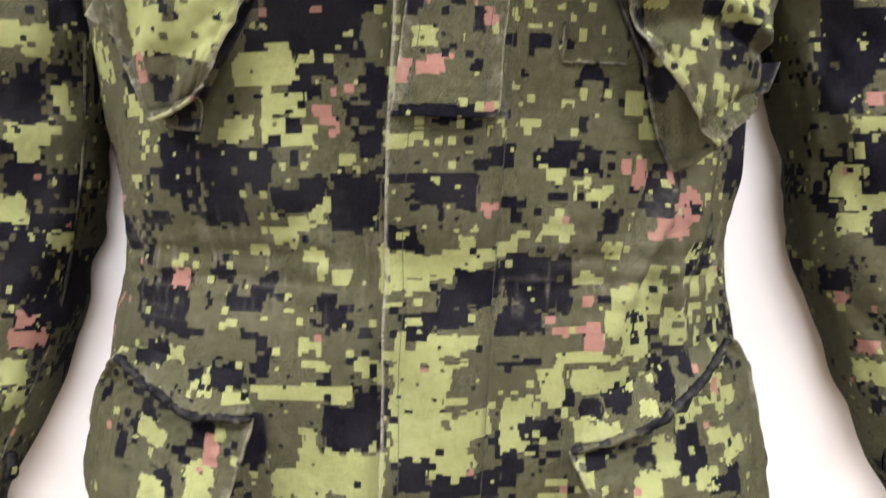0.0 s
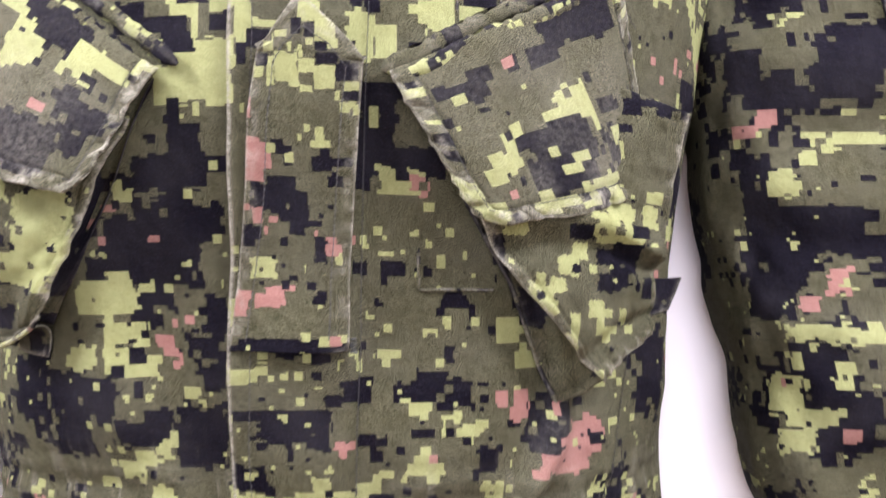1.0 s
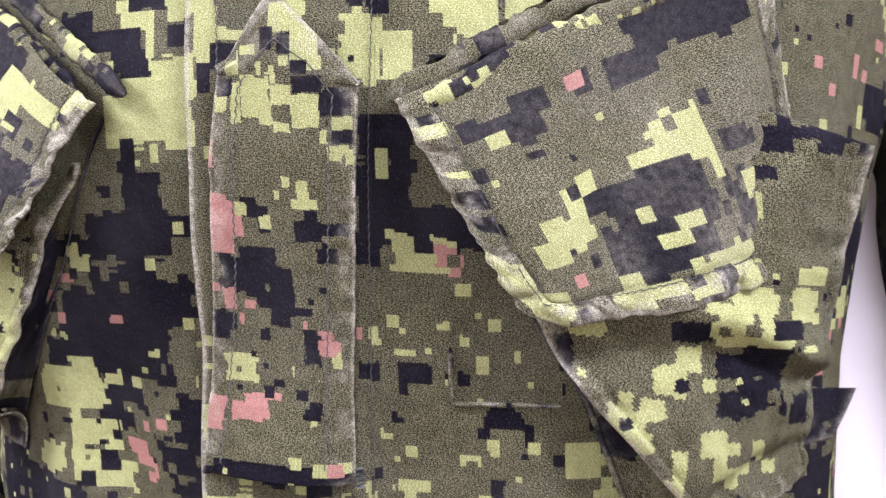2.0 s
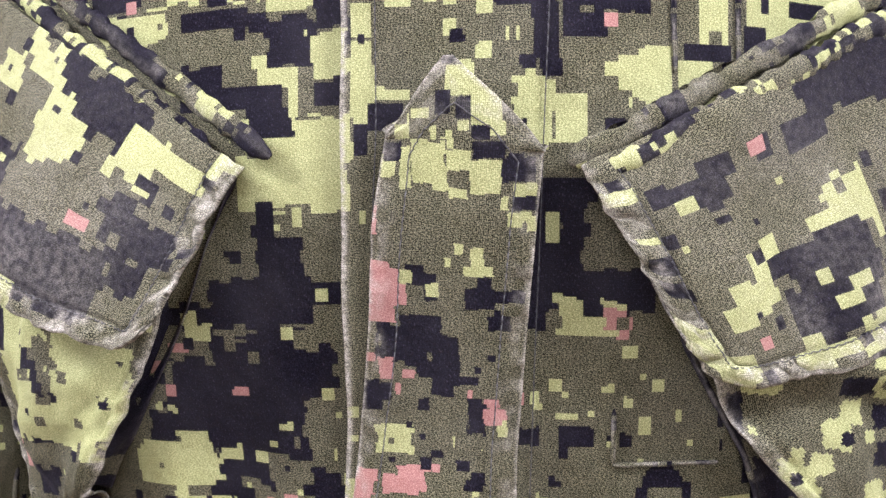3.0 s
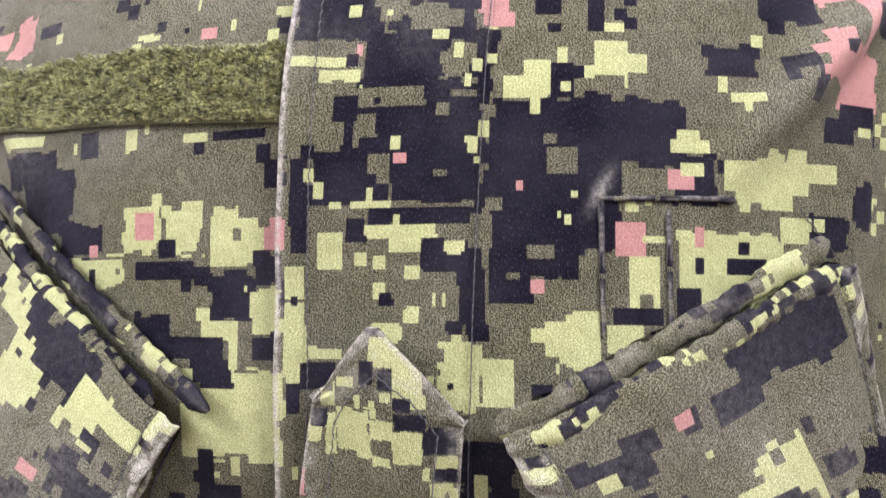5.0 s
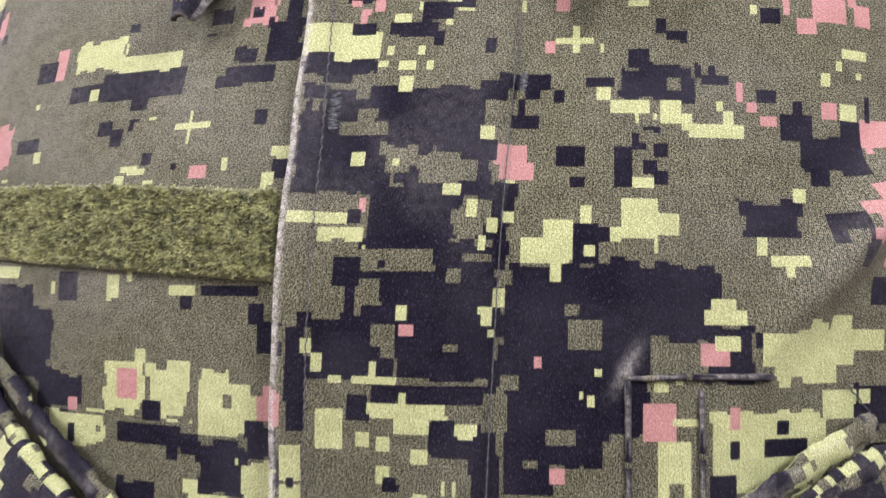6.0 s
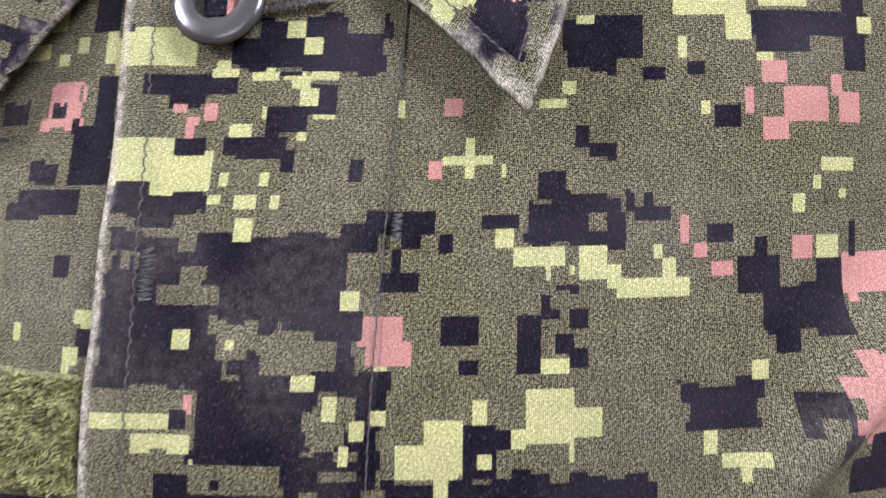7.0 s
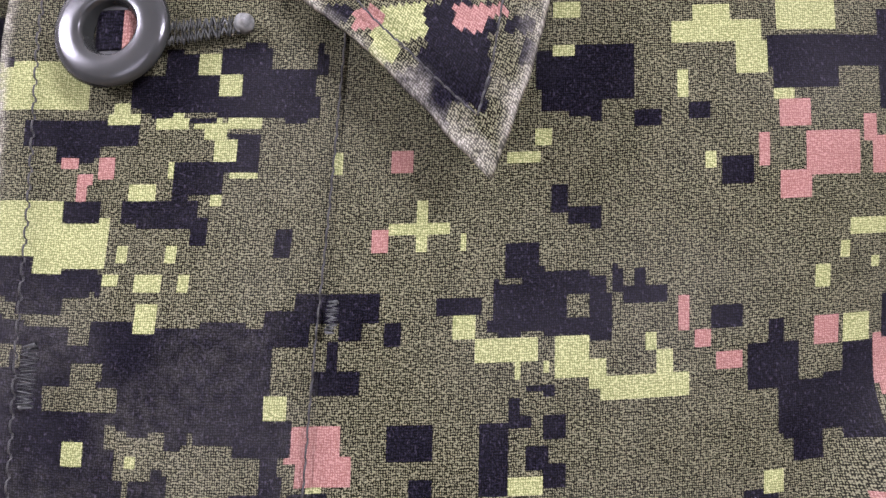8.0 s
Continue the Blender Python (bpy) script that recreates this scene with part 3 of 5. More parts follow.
BODY_PRINT += blots(
    ("lime", 96, 503, 6, 4), ("lime", 96, 495, 4, 2), ("navy", 107, 489, 7, 7), ("navy", 113, 481, 6, 3), ("navy", 123, 482, 4, 3),
    ("lime", 126, 500, 8, 8), ("lime", 127, 498, 19, 5), ("lime", 134, 493, 6, 7), ("lime", 146, 502, 13, 8), ("lime", 141, 486, 4, 4),
    ("navy", 154, 494, 32, 7), ("navy", 146, 489, 14, 6), ("navy", 166, 492, 6, 21), ("lime", 120, 488, 3, 5), ("navy", 95, 466, 4, 5),
    ("navy", 100, 462, 6, 4), ("lime", 125, 472, 2, 3), ("navy", 131, 470, 6, 5), ("pink", 136, 474, 2, 7), ("pink", 143, 481, 6, 5),
)
BODY_PRINT += blots(
    ("pink", 151, 473, 12, 8), ("pink", 143, 467, 6, 6), ("pink", 160, 478, 3, 6), ("pink", 164, 472, 7, 8), ("lime", 160, 458, 10, 4),
    ("lime", 154, 454, 2, 3), ("lime", 149, 449, 4, 4), ("navy", 129, 442, 7, 5), ("pink", 120, 443, 3, 6), ("pink", 124, 438, 3, 3),
    ("pink", 129, 434, 5, 4), ("pink", 150, 438, 6, 5), ("navy", 139, 438, 4, 6), ("navy", 139, 432, 11, 9), ("navy", 148, 424, 17, 11),
    ("navy", 146, 417, 7, 6), ("navy", 158, 426, 8, 19), ("navy", 165, 440, 3, 9), ("pink", 164, 429, 3, 8), ("pink", 163, 408, 7, 10),
)
BODY_PRINT += blots(
    ("olive", 4, 433, 6, 6), ("olive", 3, 429, 15, 4), ("olive", 29, 416, 10, 10), ("olive", 29, 422, 7, 3), ("olive", 15, 418, 8, 7),
)
BODY_PRINT += blots(
    ("pink", -41, 478, 11, 12), ("lime", -48, 502, 10, 7), ("lime", -37, 494, 4, 5), ("lime", -42, 490, 3, 4), ("lime", -28, 494, 3, 11),
    ("navy", -28, 478, 5, 13), ("navy", -30, 464, 11, 16), ("navy", -56, 476, 8, 6), ("navy", -46, 460, 4, 6), ("navy", -30, 502, 8, 10),
    ("lime", -63, 490, 6, 5), ("lime", -51, 493, 7, 4),
)
BODY_PRINT += blots(
    ("navy", 25, 432, 29, 17), ("lime", -23, 423, 7, 4), ("lime", -81, 419, 8, 3), ("lime", 19, 373, 2, 4), ("lime", 43, 372, 3, 4),
    ("lime", 46, 377, 2, 5), ("lime", 10, 355, 2, 6), ("lime", 10, 353, 14, 2), ("lime", -2, 353, 4, 2), ("lime", -8, 358, 3, 6),
    ("lime", -11, 363, 3, 5), ("lime", 19, 348, 2, 4), ("lime", 38, 339, 6, 3), ("lime", 13, 334, 5, 4), ("lime", 13, 325, 5, 5),
    ("lime", 24, 317, 5, 4), ("lime", 16, 311, 9, 5), ("lime", 39, 306, 7, 5), ("lime", 71, 350, 2, 2), ("lime", 74, 348, 2, 3),
)
BODY_PRINT += blots(
    ("pink", 58, 359, 2, 4), ("pink", 5, 405, 2, 4), ("lime", 38, 404, 4, 5), ("lime", 41, 394, 2, 4), ("lime", 44, 399, 3, 4),
    ("lime", 49, 402, 4, 3), ("olive", 72, 367, 9, 9), ("olive", 65, 337, 9, 4), ("olive", 13, 366, 8, 7), ("olive", 5, 374, 3, 5),
    ("olive", 56, 330, 5, 3), ("navy", 2, 363, 3, 5), ("navy", 31, 337, 8, 10), ("navy", 43, 323, 8, 18), ("navy", 1, 385, 8, 8),
)
BODY_PRINT += blots(
    ("navy", 31, 489, 31, 12), ("navy", 19, 488, 23, 7), ("olive", 41, 496, 9, 7), ("navy", -2, 480, 23, 5), ("navy", 32, 475, 7, 6),
    ("lime", 7, 483, 7, 2), ("lime", 17, 482, 7, 2), ("lime", 32, 482, 7, 2), ("lime", 18, 483, 2, 2), ("lime", 26, 480, 4, 3),
    ("olive", 17, 477, 13, 7), ("navy", 24, 471, 9, 7), ("navy", 17, 463, 12, 4),
)
TAB_PRINT += blots(
    ("lime", 8, 282, 13, 14), ("lime", -1, 280, 4, 13), ("lime", 18, 283, 7, 6), ("lime", 25, 278, 8, 10), ("lime", 17, 273, 6, 3),
    ("olive", 17, 277, 6, 5), ("navy", 34, 280, 10, 7), ("navy", 26, 286, 8, 5), ("lime", 36, 274, 7, 4), ("navy", 36, 270, 7, 4),
    ("lime", 35, 266, 6, 3), ("lime", 38, 264, 3, 5), ("lime", 30, 270, 2, 4), ("lime", -7, 280, 5, 5), ("lime", -6, 284, 3, 4),
    ("pink", -12, 265, 3, 9), ("pink", -12, 242, 10, 20), ("pink", -5, 244, 5, 12), ("navy", 1, 248, 6, 6), ("navy", 6, 244, 4, 9),
)
TAB_PRINT += blots(
    ("lime", 16, 256, 3, 3), ("lime", 22, 253, 4, 7), ("lime", 22, 249, 9, 3), ("lime", 12, 252, 2, 3), ("navy", 22, 240, 9, 7),
    ("navy", 31, 241, 10, 4), ("navy", 24, 244, 4, 6), ("navy", 28, 232, 7, 5), ("navy", -1, 224, 23, 17), ("navy", 2, 232, 15, 5),
    ("navy", 12, 221, 6, 12), ("navy", 10, 212, 10, 11), ("navy", 18, 212, 6, 3), ("navy", 4, 215, 6, 4), ("olive", 5, 220, 2, 3),
    ("pink", -11, 216, 5, 7), ("pink", -18, 220, 7, 3), ("pink", -3, 214, 5, 3), ("pink", -7, 209, 2, 4), ("navy", -17, 207, 8, 11),
)
TAB_PRINT += blots(
    ("navy", -12, 208, 5, 6), ("pink", 17, 207, 4, 3), ("pink", 27, 200, 5, 5), ("pink", 25, 204, 5, 3), ("navy", 21, 201, 5, 6),
    ("lime", 28, 195, 3, 5), ("lime", -11, 190, 7, 4), ("lime", -11, 193, 3, 4), ("lime", -4, 194, 4, 3), ("pink", -20, 174, 9, 9),
    ("pink", -3, 176, 10, 8), ("pink", 4, 180, 7, 3), ("navy", 18, 175, 5, 4), ("lime", 19, 306, 9, 9), ("lime", 26, 300, 6, 15),
    ("lime", 25, 298, 6, 10), ("lime", 27, 292, 6, 4), ("lime", 6, 297, 8, 3), ("lime", -2, 293, 6, 8), ("olive", 7, 302, 6, 6),
)
TAB_PRINT += blots(
    ("navy", 14, 300, 5, 7), ("navy", 20, 298, 4, 6), ("navy", 24, 291, 4, 4), ("lime", 11, 291, 2, 4), ("lime", 16, 289, 2, 5),
    ("lime", 20, 293, 3, 3), ("navy", -6, 285, 7, 6), ("pink", -22, 172, 9, 11), ("pink", -7, 174, 13, 7), ("navy", -9, 151, 38, 10),
    ("navy", 15, 152, 34, 8), ("lime", 12, 157, 4, 4), ("lime", 27, 156, 4, 4), ("lime", -9, 190, 13, 10), ("pink", 25, 199, 7, 6), ("navy", 20, 196, 5, 6),
)
RIGHT_FLAP_PRINT += blots(
    ("navy", 93, -991, 43, 16), ("navy", 27, -978, 17, 12), ("navy", 13, -981, 7, 7), ("navy", 4, -989, 6, 7), ("navy", 52, -984, 7, 8),
    ("navy", 68, -983, 17, 8), ("navy", 34, -984, 12, 8), ("lime", 4, -984, 7, 4), ("lime", 22, -976, 4, 4), ("pink", 49, -984, 6, 4),
    ("lime", 75, -959, 19, 13), ("lime", 63, -955, 13, 4), ("lime", 83, -963, 8, 6), ("lime", 84, -952, 6, 15), ("lime", 66, -961, 6, 4),
    ("navy", 97, -954, 12, 7), ("lime", 34, -951, 9, 8), ("lime", 39, -955, 8, 6), ("lime", 27, -942, 17, 12), ("lime", 19, -938, 10, 8),
)
RIGHT_FLAP_PRINT += blots(
    ("navy", 41, -948, 12, 8), ("navy", 62, -942, 32, 17), ("navy", 66, -950, 19, 8), ("navy", 56, -929, 31, 18), ("lime", 66, -935, 9, 6),
    ("lime", 59, -931, 8, 3), ("lime", 68, -922, 15, 4), ("navy", 67, -915, 18, 9), ("lime", 41, -918, 10, 10), ("lime", 50, -917, 10, 3),
    ("lime", 83, -918, 16, 13), ("lime", 61, -914, 10, 3), ("lime", 77, -906, 16, 3), ("lime", 4, -925, 7, 22), ("lime", 10, -918, 13, 12),
    ("lime", 5, -968, 6, 4), ("navy", 12, -968, 3, 3), ("navy", 5, -959, 6, 8), ("navy", 6, -950, 7, 7), ("pink", 24, -926, 3, 3),
)
RIGHT_FLAP_PRINT += blots(
    ("pink", 78, -907, 7, 3), ("lime", 100, -940, 9, 10),
)
LEFT_FLAP_PRINT += blots(
    ("lime", 47, -984, 17, 11), ("lime", 64, -993, 27, 12), ("navy", 78, -997, 15, 13), ("lime", 85, -978, 23, 24), ("navy", 101, -991, 29, 17),
    ("navy", 112, -983, 9, 13), ("lime", 128, -987, 35, 9), ("lime", 118, -983, 16, 18), ("navy", 52, -953, 35, 24), ("lime", 58, -937, 34, 12),
    ("navy", 86, -938, 24, 22), ("navy", 108, -938, 32, 21), ("navy", 134, -961, 23, 10), ("navy", 133, -946, 13, 9), ("lime", 86, -926, 18, 10),
    ("lime", 60, -913, 26, 32), ("navy", 80, -917, 18, 10),
)
RIGHT_BAG_PRINT += blots(
    ("lime", 145, 199, 8, 8), ("lime", 139, 191, 10, 10), ("lime", 134, 182, 8, 8), ("lime", 127, 176, 7, 10), ("lime", 123, 179, 8, 10), ("lime", 130, 172, 8, 7),
    ("lime", 143, 163, 5, 10), ("lime", 141, 154, 7, 8), ("navy", 160, 196, 11, 8), ("navy", 171, 198, 17, 11), ("navy", 159, 184, 8, 10), ("navy", 169, 186, 15, 12),
    ("lime", 160, 214, 11, 6), ("lime", 170, 217, 8, 7), ("lime", 183, 217, 10, 11), ("lime", 161, 205, 15, 4), ("lime", 174, 207, 11, 8), ("navy", 177, 209, 10, 6),
    ("navy", 146, 208, 13, 7), ("lime", 113, 209, 11, 6), ("navy", 105, 199, 6, 15), ("lime", 185, 227, 10, 6), ("navy", 183, 181, 7, 11),
)
LEFT_BAG_PRINT += blots(
    ("lime", -167, 237, 17, 31), ("lime", -151, 235, 19, 23), ("lime", -122, 214, 28, 14), ("lime", -122, 196, 22, 20), ("lime", -125, 183, 10, 13), ("lime", -168, 208, 7, 26),
    ("lime", -158, 192, 12, 12), ("navy", -138, 197, 6, 9), ("navy", -153, 207, 16, 11), ("navy", -152, 183, 16, 6), ("pink", -165, 177, 7, 18), ("navy", -118, 225, 27, 9),
    ("lime", -122, 205, 34, 42), ("lime", -160, 205, 22, 44), ("lime", -140, 190, 22, 16), ("lime", -118, 222, 20, 14), ("lime", -168, 260, 20, 15), ("navy", -171, 225, 9, 18), ("navy", -153, 165, 12, 12),
)
LEFT_HIP_PRINT = blots(
    ("lime", -180, -39, 14, 12), ("lime", -171, -43, 13, 9), ("lime", -188, -6, 8, 10), ("lime", -139, -63, 18, 21), ("lime", -169, -8, 6, 7), ("navy", -179, -27, 13, 17),
    ("navy", -138, -35, 16, 20), ("navy", -163, -66, 13, 14), ("pink", -132, -44, 10, 17), ("lime", -127, -35, 7, 7), ("lime", -169, -68, 15, 11), ("navy", -197, -52, 8, 14),
)
RIGHT_HIP_PRINT = blots(
    ("lime", 165, -22, 13, 16), ("lime", 157, -32, 13, 14), ("lime", 139, -51, 15, 18), ("lime", 128, -70, 16, 19), ("lime", 176, -4, 14, 14), ("lime", 184, -46, 21, 7),
    ("navy", 158, -52, 19, 32), ("navy", 167, -55, 7, 11), ("pink", 184, -18, 6, 14), ("lime", 186, -29, 11, 14), ("lime", 169, -66, 18, 11), ("lime", 193, -55, 16, 11),
    ("navy", 187, -72, 11, 15), ("navy", 127, -51, 11, 11),
)
RIGHT_SLEEVE_PRINT = blots(
    ("pink", 266, 284, 15, 11), ("pink", 251, 276, 19, 9), ("lime", 277, 244, 17, 14), ("lime", 291, 260, 10, 10), ("lime", 321, 272, 37, 7), ("lime", 309, 154, 57, 11),
    ("lime", 276, 117, 27, 23), ("lime", 289, 138, 10, 13), ("lime", 297, 104, 38, 11), ("lime", 286, 88, 25, 15), ("navy", 258, 239, 20, 38), ("navy", 305, 217, 53, 27),
    ("navy", 268, 179, 33, 27), ("navy", 304, 140, 26, 20), ("pink", 294, 173, 13, 8), ("pink", 311, 186, 13, 14), ("pink", 322, 93, 11, 10), ("lime", 315, 130, 10, 17),
    ("navy", 250, 312, 24, 25), ("navy", 319, 328, 37, 21), ("pink", 300, -1, 21, 10), ("navy", 272, 47, 33, 16), ("pink", 278, 35, 14, 10), ("lime", 301, -20, 36, 16),
)
LEFT_SLEEVE_PRINT = blots(
    ("lime", -263, 144, 33, 16), ("lime", -264, 129, 16, 17), ("lime", -263, 207, 43, 14), ("lime", -254, 200, 18, 18), ("navy", -268, 163, 36, 25), ("navy", -265, 115, 29, 18),
    ("lime", -277, 94, 22, 17), ("navy", -248, 81, 37, 19), ("lime", -243, 74, 26, 11), ("pink", -274, 21, 11, 11), ("pink", -269, 6, 30, 13), ("navy", -258, 34, 33, 23),
    ("lime", -280, -18, 22, 19), ("lime", -277, -37, 22, 12), ("lime", -237, 169, 11, 15), ("navy", -228, 221, 32, 21), ("navy", -278, 61, 22, 15),
)
COLLAR_PRINT += blots(
    ("pink", 58, 502, 5, 5), ("lime", 65, 501, 9, 7), ("lime", 62, 496, 5, 7), ("navy", 76, 494, 13, 20), ("navy", 71, 487, 8, 9), ("pink", 78, 501, 6, 5), ("pink", 83, 502, 4, 2), ("navy", 66, 488, 5, 5), ("olive", 87, 488, 10, 19), ("navy", 88, 499, 6, 3), ("navy", 73, 481, 4, 5), ("navy", 52, 503, 5, 4),
)

# ---- cloth sheets ----
def part(name, mesh, parent, label=""):
    ob = new(name, mesh)
    ob.parent = parent
    return tagged(ob, label)


def grid_mesh(name, places, cloth, dye=None, wear=None, mat=None):
    """A mesh from a grid of places, with cloth coordinates in metres, the dye of each face and the wear of each point."""
    rows, cols = places.shape[:2]
    n = np.arange(rows * cols).reshape(rows, cols)
    quads = np.stack([n[:-1, :-1], n[:-1, 1:], n[1:, 1:], n[1:, :-1]], -1).reshape(-1, 4)
    mesh = bpy.data.meshes.new(name)
    mesh.vertices.add(rows * cols)
    mesh.vertices.foreach_set("co", places.reshape(-1).astype(np.float32))
    mesh.loops.add(quads.size)
    mesh.loops.foreach_set("vertex_index", quads.reshape(-1).astype(np.int32))
    mesh.polygons.add(len(quads))
    mesh.polygons.foreach_set("loop_start", np.arange(0, quads.size, 4, dtype=np.int32))
    mesh.polygons.foreach_set("use_smooth", np.ones(len(quads), dtype=bool))
    mesh.update(calc_edges=True)
    uv = mesh.uv_layers.new(name="cloth")
    uv.data.foreach_set("uv", cloth.reshape(-1, 2)[quads.reshape(-1)].reshape(-1).astype(np.float32))
    if dye is not None:
        shares = np.stack([dye == NAVY, dye == LIME, dye == PINK], -1).astype(np.float32)
        mesh.attributes.new("dyes", "FLOAT_VECTOR", "FACE").data.foreach_set("vector", shares.reshape(-1))
        shares = middles(np.pad(shares, ((1, 1), (1, 1), (0, 0)), mode="edge"))
        mesh.attributes.new("dyes_near", "FLOAT_VECTOR", "POINT").data.foreach_set("vector", shares.reshape(-1).astype(np.float32))
    if wear is None:
        wear = np.zeros((rows, cols))
    mesh.attributes.new("wear", "FLOAT", "POINT").data.foreach_set("value", wear.reshape(-1).astype(np.float32))
    mesh.materials.append(mat or COTTON)
    return mesh


def thick(ob, depth):
    mod = ob.modifiers.new("thickness", "SOLIDIFY")
    mod.thickness, mod.offset = depth, -1.0
    return ob


def middles(a):
    return (a[:-1, :-1] + a[:-1, 1:] + a[1:, :-1] + a[1:, 1:]) / 4


def along(z, table):
    """A gently rounded run through pairs of height and value."""
    zs, vs = zip(*table)
    return sum(np.interp(z + o, zs, vs) for o in (-0.02, -0.01, 0.0, 0.01, 0.02)) / 5


# depth of the jacket's front at its middle, and half its width, by height
FRONT = [(0.70, 0.49), (0.95, 0.475), (1.03, 0.468), (1.08, 0.463), (1.15, 0.448), (1.21, 0.435), (1.27, 0.421), (1.33, 0.415), (1.39, 0.415), (1.43, 0.424), (1.47, 0.438), (1.51, 0.449), (1.56, 0.470), (1.61, 0.505), (1.67, 0.56)]
HALF = [(0.70, 0.24), (0.90, 0.226), (1.00, 0.214), (1.06, 0.208), (1.13, 0.208), (1.20, 0.217), (1.30, 0.236), (1.40, 0.25), (1.50, 0.262), (1.56, 0.245), (1.61, 0.17), (1.67, 0.09)]
SIDE_Y, BACK_DEPTH, ROUND = 0.60, 0.052, 2.1
S_MAX, Z_LOW, Z_HIGH = 0.50, 0.7502, 1.645


def graded(low, high, fine_low, fine_high):
    """Grid lines one print square apart, and half a square where the camera passes nearest."""
    coarse, fine = np.arange(round(low / CELL), round(high / CELL) + 1) * CELL, np.arange(round(fine_low / CELL) * 2, round(fine_high / CELL) * 2 + 1) * CELL / 2
    return np.unique(np.round(np.concatenate([coarse, fine]), 6))


s_line = graded(-S_MAX, S_MAX, -0.17, 0.20)
z_line = graded(Z_LOW, Z_HIGH, 1.19, 1.53)
theta = np.linspace(0, math.pi, 241)
BODY = np.zeros((len(z_line), len(s_line), 3))
for row, z in enumerate(z_line):
    w, c = along(z, HALF), along(z, FRONT)
    x = w * np.abs(np.sin(theta)) ** (2 / ROUND)
    depth = np.where(theta < math.pi / 2, SIDE_Y - c, BACK_DEPTH)
    y = SIDE_Y - depth * np.sign(np.cos(theta)) * np.abs(np.cos(theta)) ** (2 / ROUND)
    arc = np.concatenate([[0], np.cumsum(np.hypot(np.diff(x), np.diff(y)))])
    BODY[row, :, 0] = np.sign(s_line) * np.interp(np.abs(s_line), arc, x)
    BODY[row, :, 0] -= np.where(s_line < 0, 0.011, -0.007 * min(max((1.17 - z) / 0.05, 0), 1)) * (np.abs(BODY[row, :, 0]) / w) ** 4
    BODY[row, :, 1] = np.interp(np.abs(s_line), arc, y)
    BODY[row, :, 2] = z


def grid_normals(p):
    n = np.cross(np.gradient(p, axis=1), np.gradient(p, axis=0))
    return n / np.maximum(np.linalg.norm(n, axis=2, keepdims=True), 1e-9)


SS, ZZ = np.meshgrid(s_line, z_line)


def folds(s, z):
    """How far the cloth stands out in soft folds, drawstring gathers and creases."""
    calm = 1 - 0.6 * np.clip((z - 1.30) / 0.06, 0, 1) * np.clip((0.15 - np.abs(s)) / 0.03, 0, 1)
    soft = calm * 0.008 * (smooth_noise(s / 0.055 + 40, z / 0.13 + 3 + 4 * s, 5) - 0.5) + calm * 0.003 * (smooth_noise(s / 0.022 + 9, z / 0.035, 6) - 0.5)
    soft = soft + 0.011 * np.clip((1.20 - z) / 0.06, 0, 1) * (smooth_noise(s / 0.03 + 5 + 3 * z, z / 0.055 + 2 * s, 15) - 0.5)
    waist = np.exp(-(((z - 1.062) / 0.028) ** 2))
    gathers = waist * (0.005 * (smooth_noise(s / 0.011 + 70, z / 0.05, 7) - 0.5) - 0.004)
    cords = 0.0009 * waist * np.cos((z - 1.062) / 0.0085 * math.pi) * (np.abs(s) > 0.06)
    lean = s - 0.128 - 0.35 * (z - 1.08)
    crease = 0.013 * np.exp(-((lean / 0.009) ** 2)) * np.exp(-(((z - 1.08) / 0.05) ** 2))
    lean2 = s - 0.150 + 0.2 * (z - 1.06)
    crease = crease + 0.009 * np.exp(-((lean2 / 0.010) ** 2)) * np.exp(-(((z - 1.05) / 0.06) ** 2))
    arm = 0.016 * np.exp(-(((s - 0.168 - 0.8 * (z - 1.41)) / 0.012) ** 2)) * np.exp(-(((z - 1.41) / 0.035) ** 2))
    arm = arm + 0.010 * np.exp(-(((s + 0.175 + 0.8 * (z - 1.41)) / 0.014) ** 2)) * np.exp(-(((z - 1.41) / 0.04) ** 2))
    return soft + gathers + cords + crease + arm, crease + arm, waist


normal = grid_normals(BODY)
front_only = np.clip((SIDE_Y - BODY[..., 1]) / 0.02, 0, 1)
stand, sharp, shirred = folds(SS, ZZ)
BODY = BODY + normal * (stand * front_only)[..., None]
# a pale highlight painted along the creases, and worn streaks in the shirring
BODY_WEAR_AND_HIGHLIGHT = 0.12 * np.clip(sharp / 0.010, 0, 1) + 0.45 * shirred * np.clip(4 * smooth_noise(SS / 0.0026, ZZ / 0.013, 9) - 2.7, 0, 1) + 0.35 * shirred * np.clip(4 * smooth_noise(SS / 0.03, ZZ / 0.0024, 10) - 2.9, 0, 1)
# a highlight put in as a pale spot by the pen slot
BODY_WEAR_AND_HIGHLIGHT = BODY_WEAR_AND_HIGHLIGHT + 0.8 * np.exp(-(((SS - 0.0835 - 0.5 * (ZZ - 1.356)) / 0.0022) ** 2 + ((ZZ - 1.358) / 0.006) ** 2))
BODY_WEAR_AND_HIGHLIGHT = BODY_WEAR_AND_HIGHLIGHT * front_only * (0.4 + 0.6 * smooth_noise(SS / 0.006, ZZ / 0.006, 12))
BODY_WEAR_AND_HIGHLIGHT = BODY_WEAR_AND_HIGHLIGHT + 0.20 * np.clip((-0.035 - SS) / 0.03, 0, 1) * np.clip((ZZ - 1.36) / 0.04, 0, 1) * smooth_noise(SS / 0.03, ZZ / 0.03, 13)
NORMAL = grid_normals(BODY)


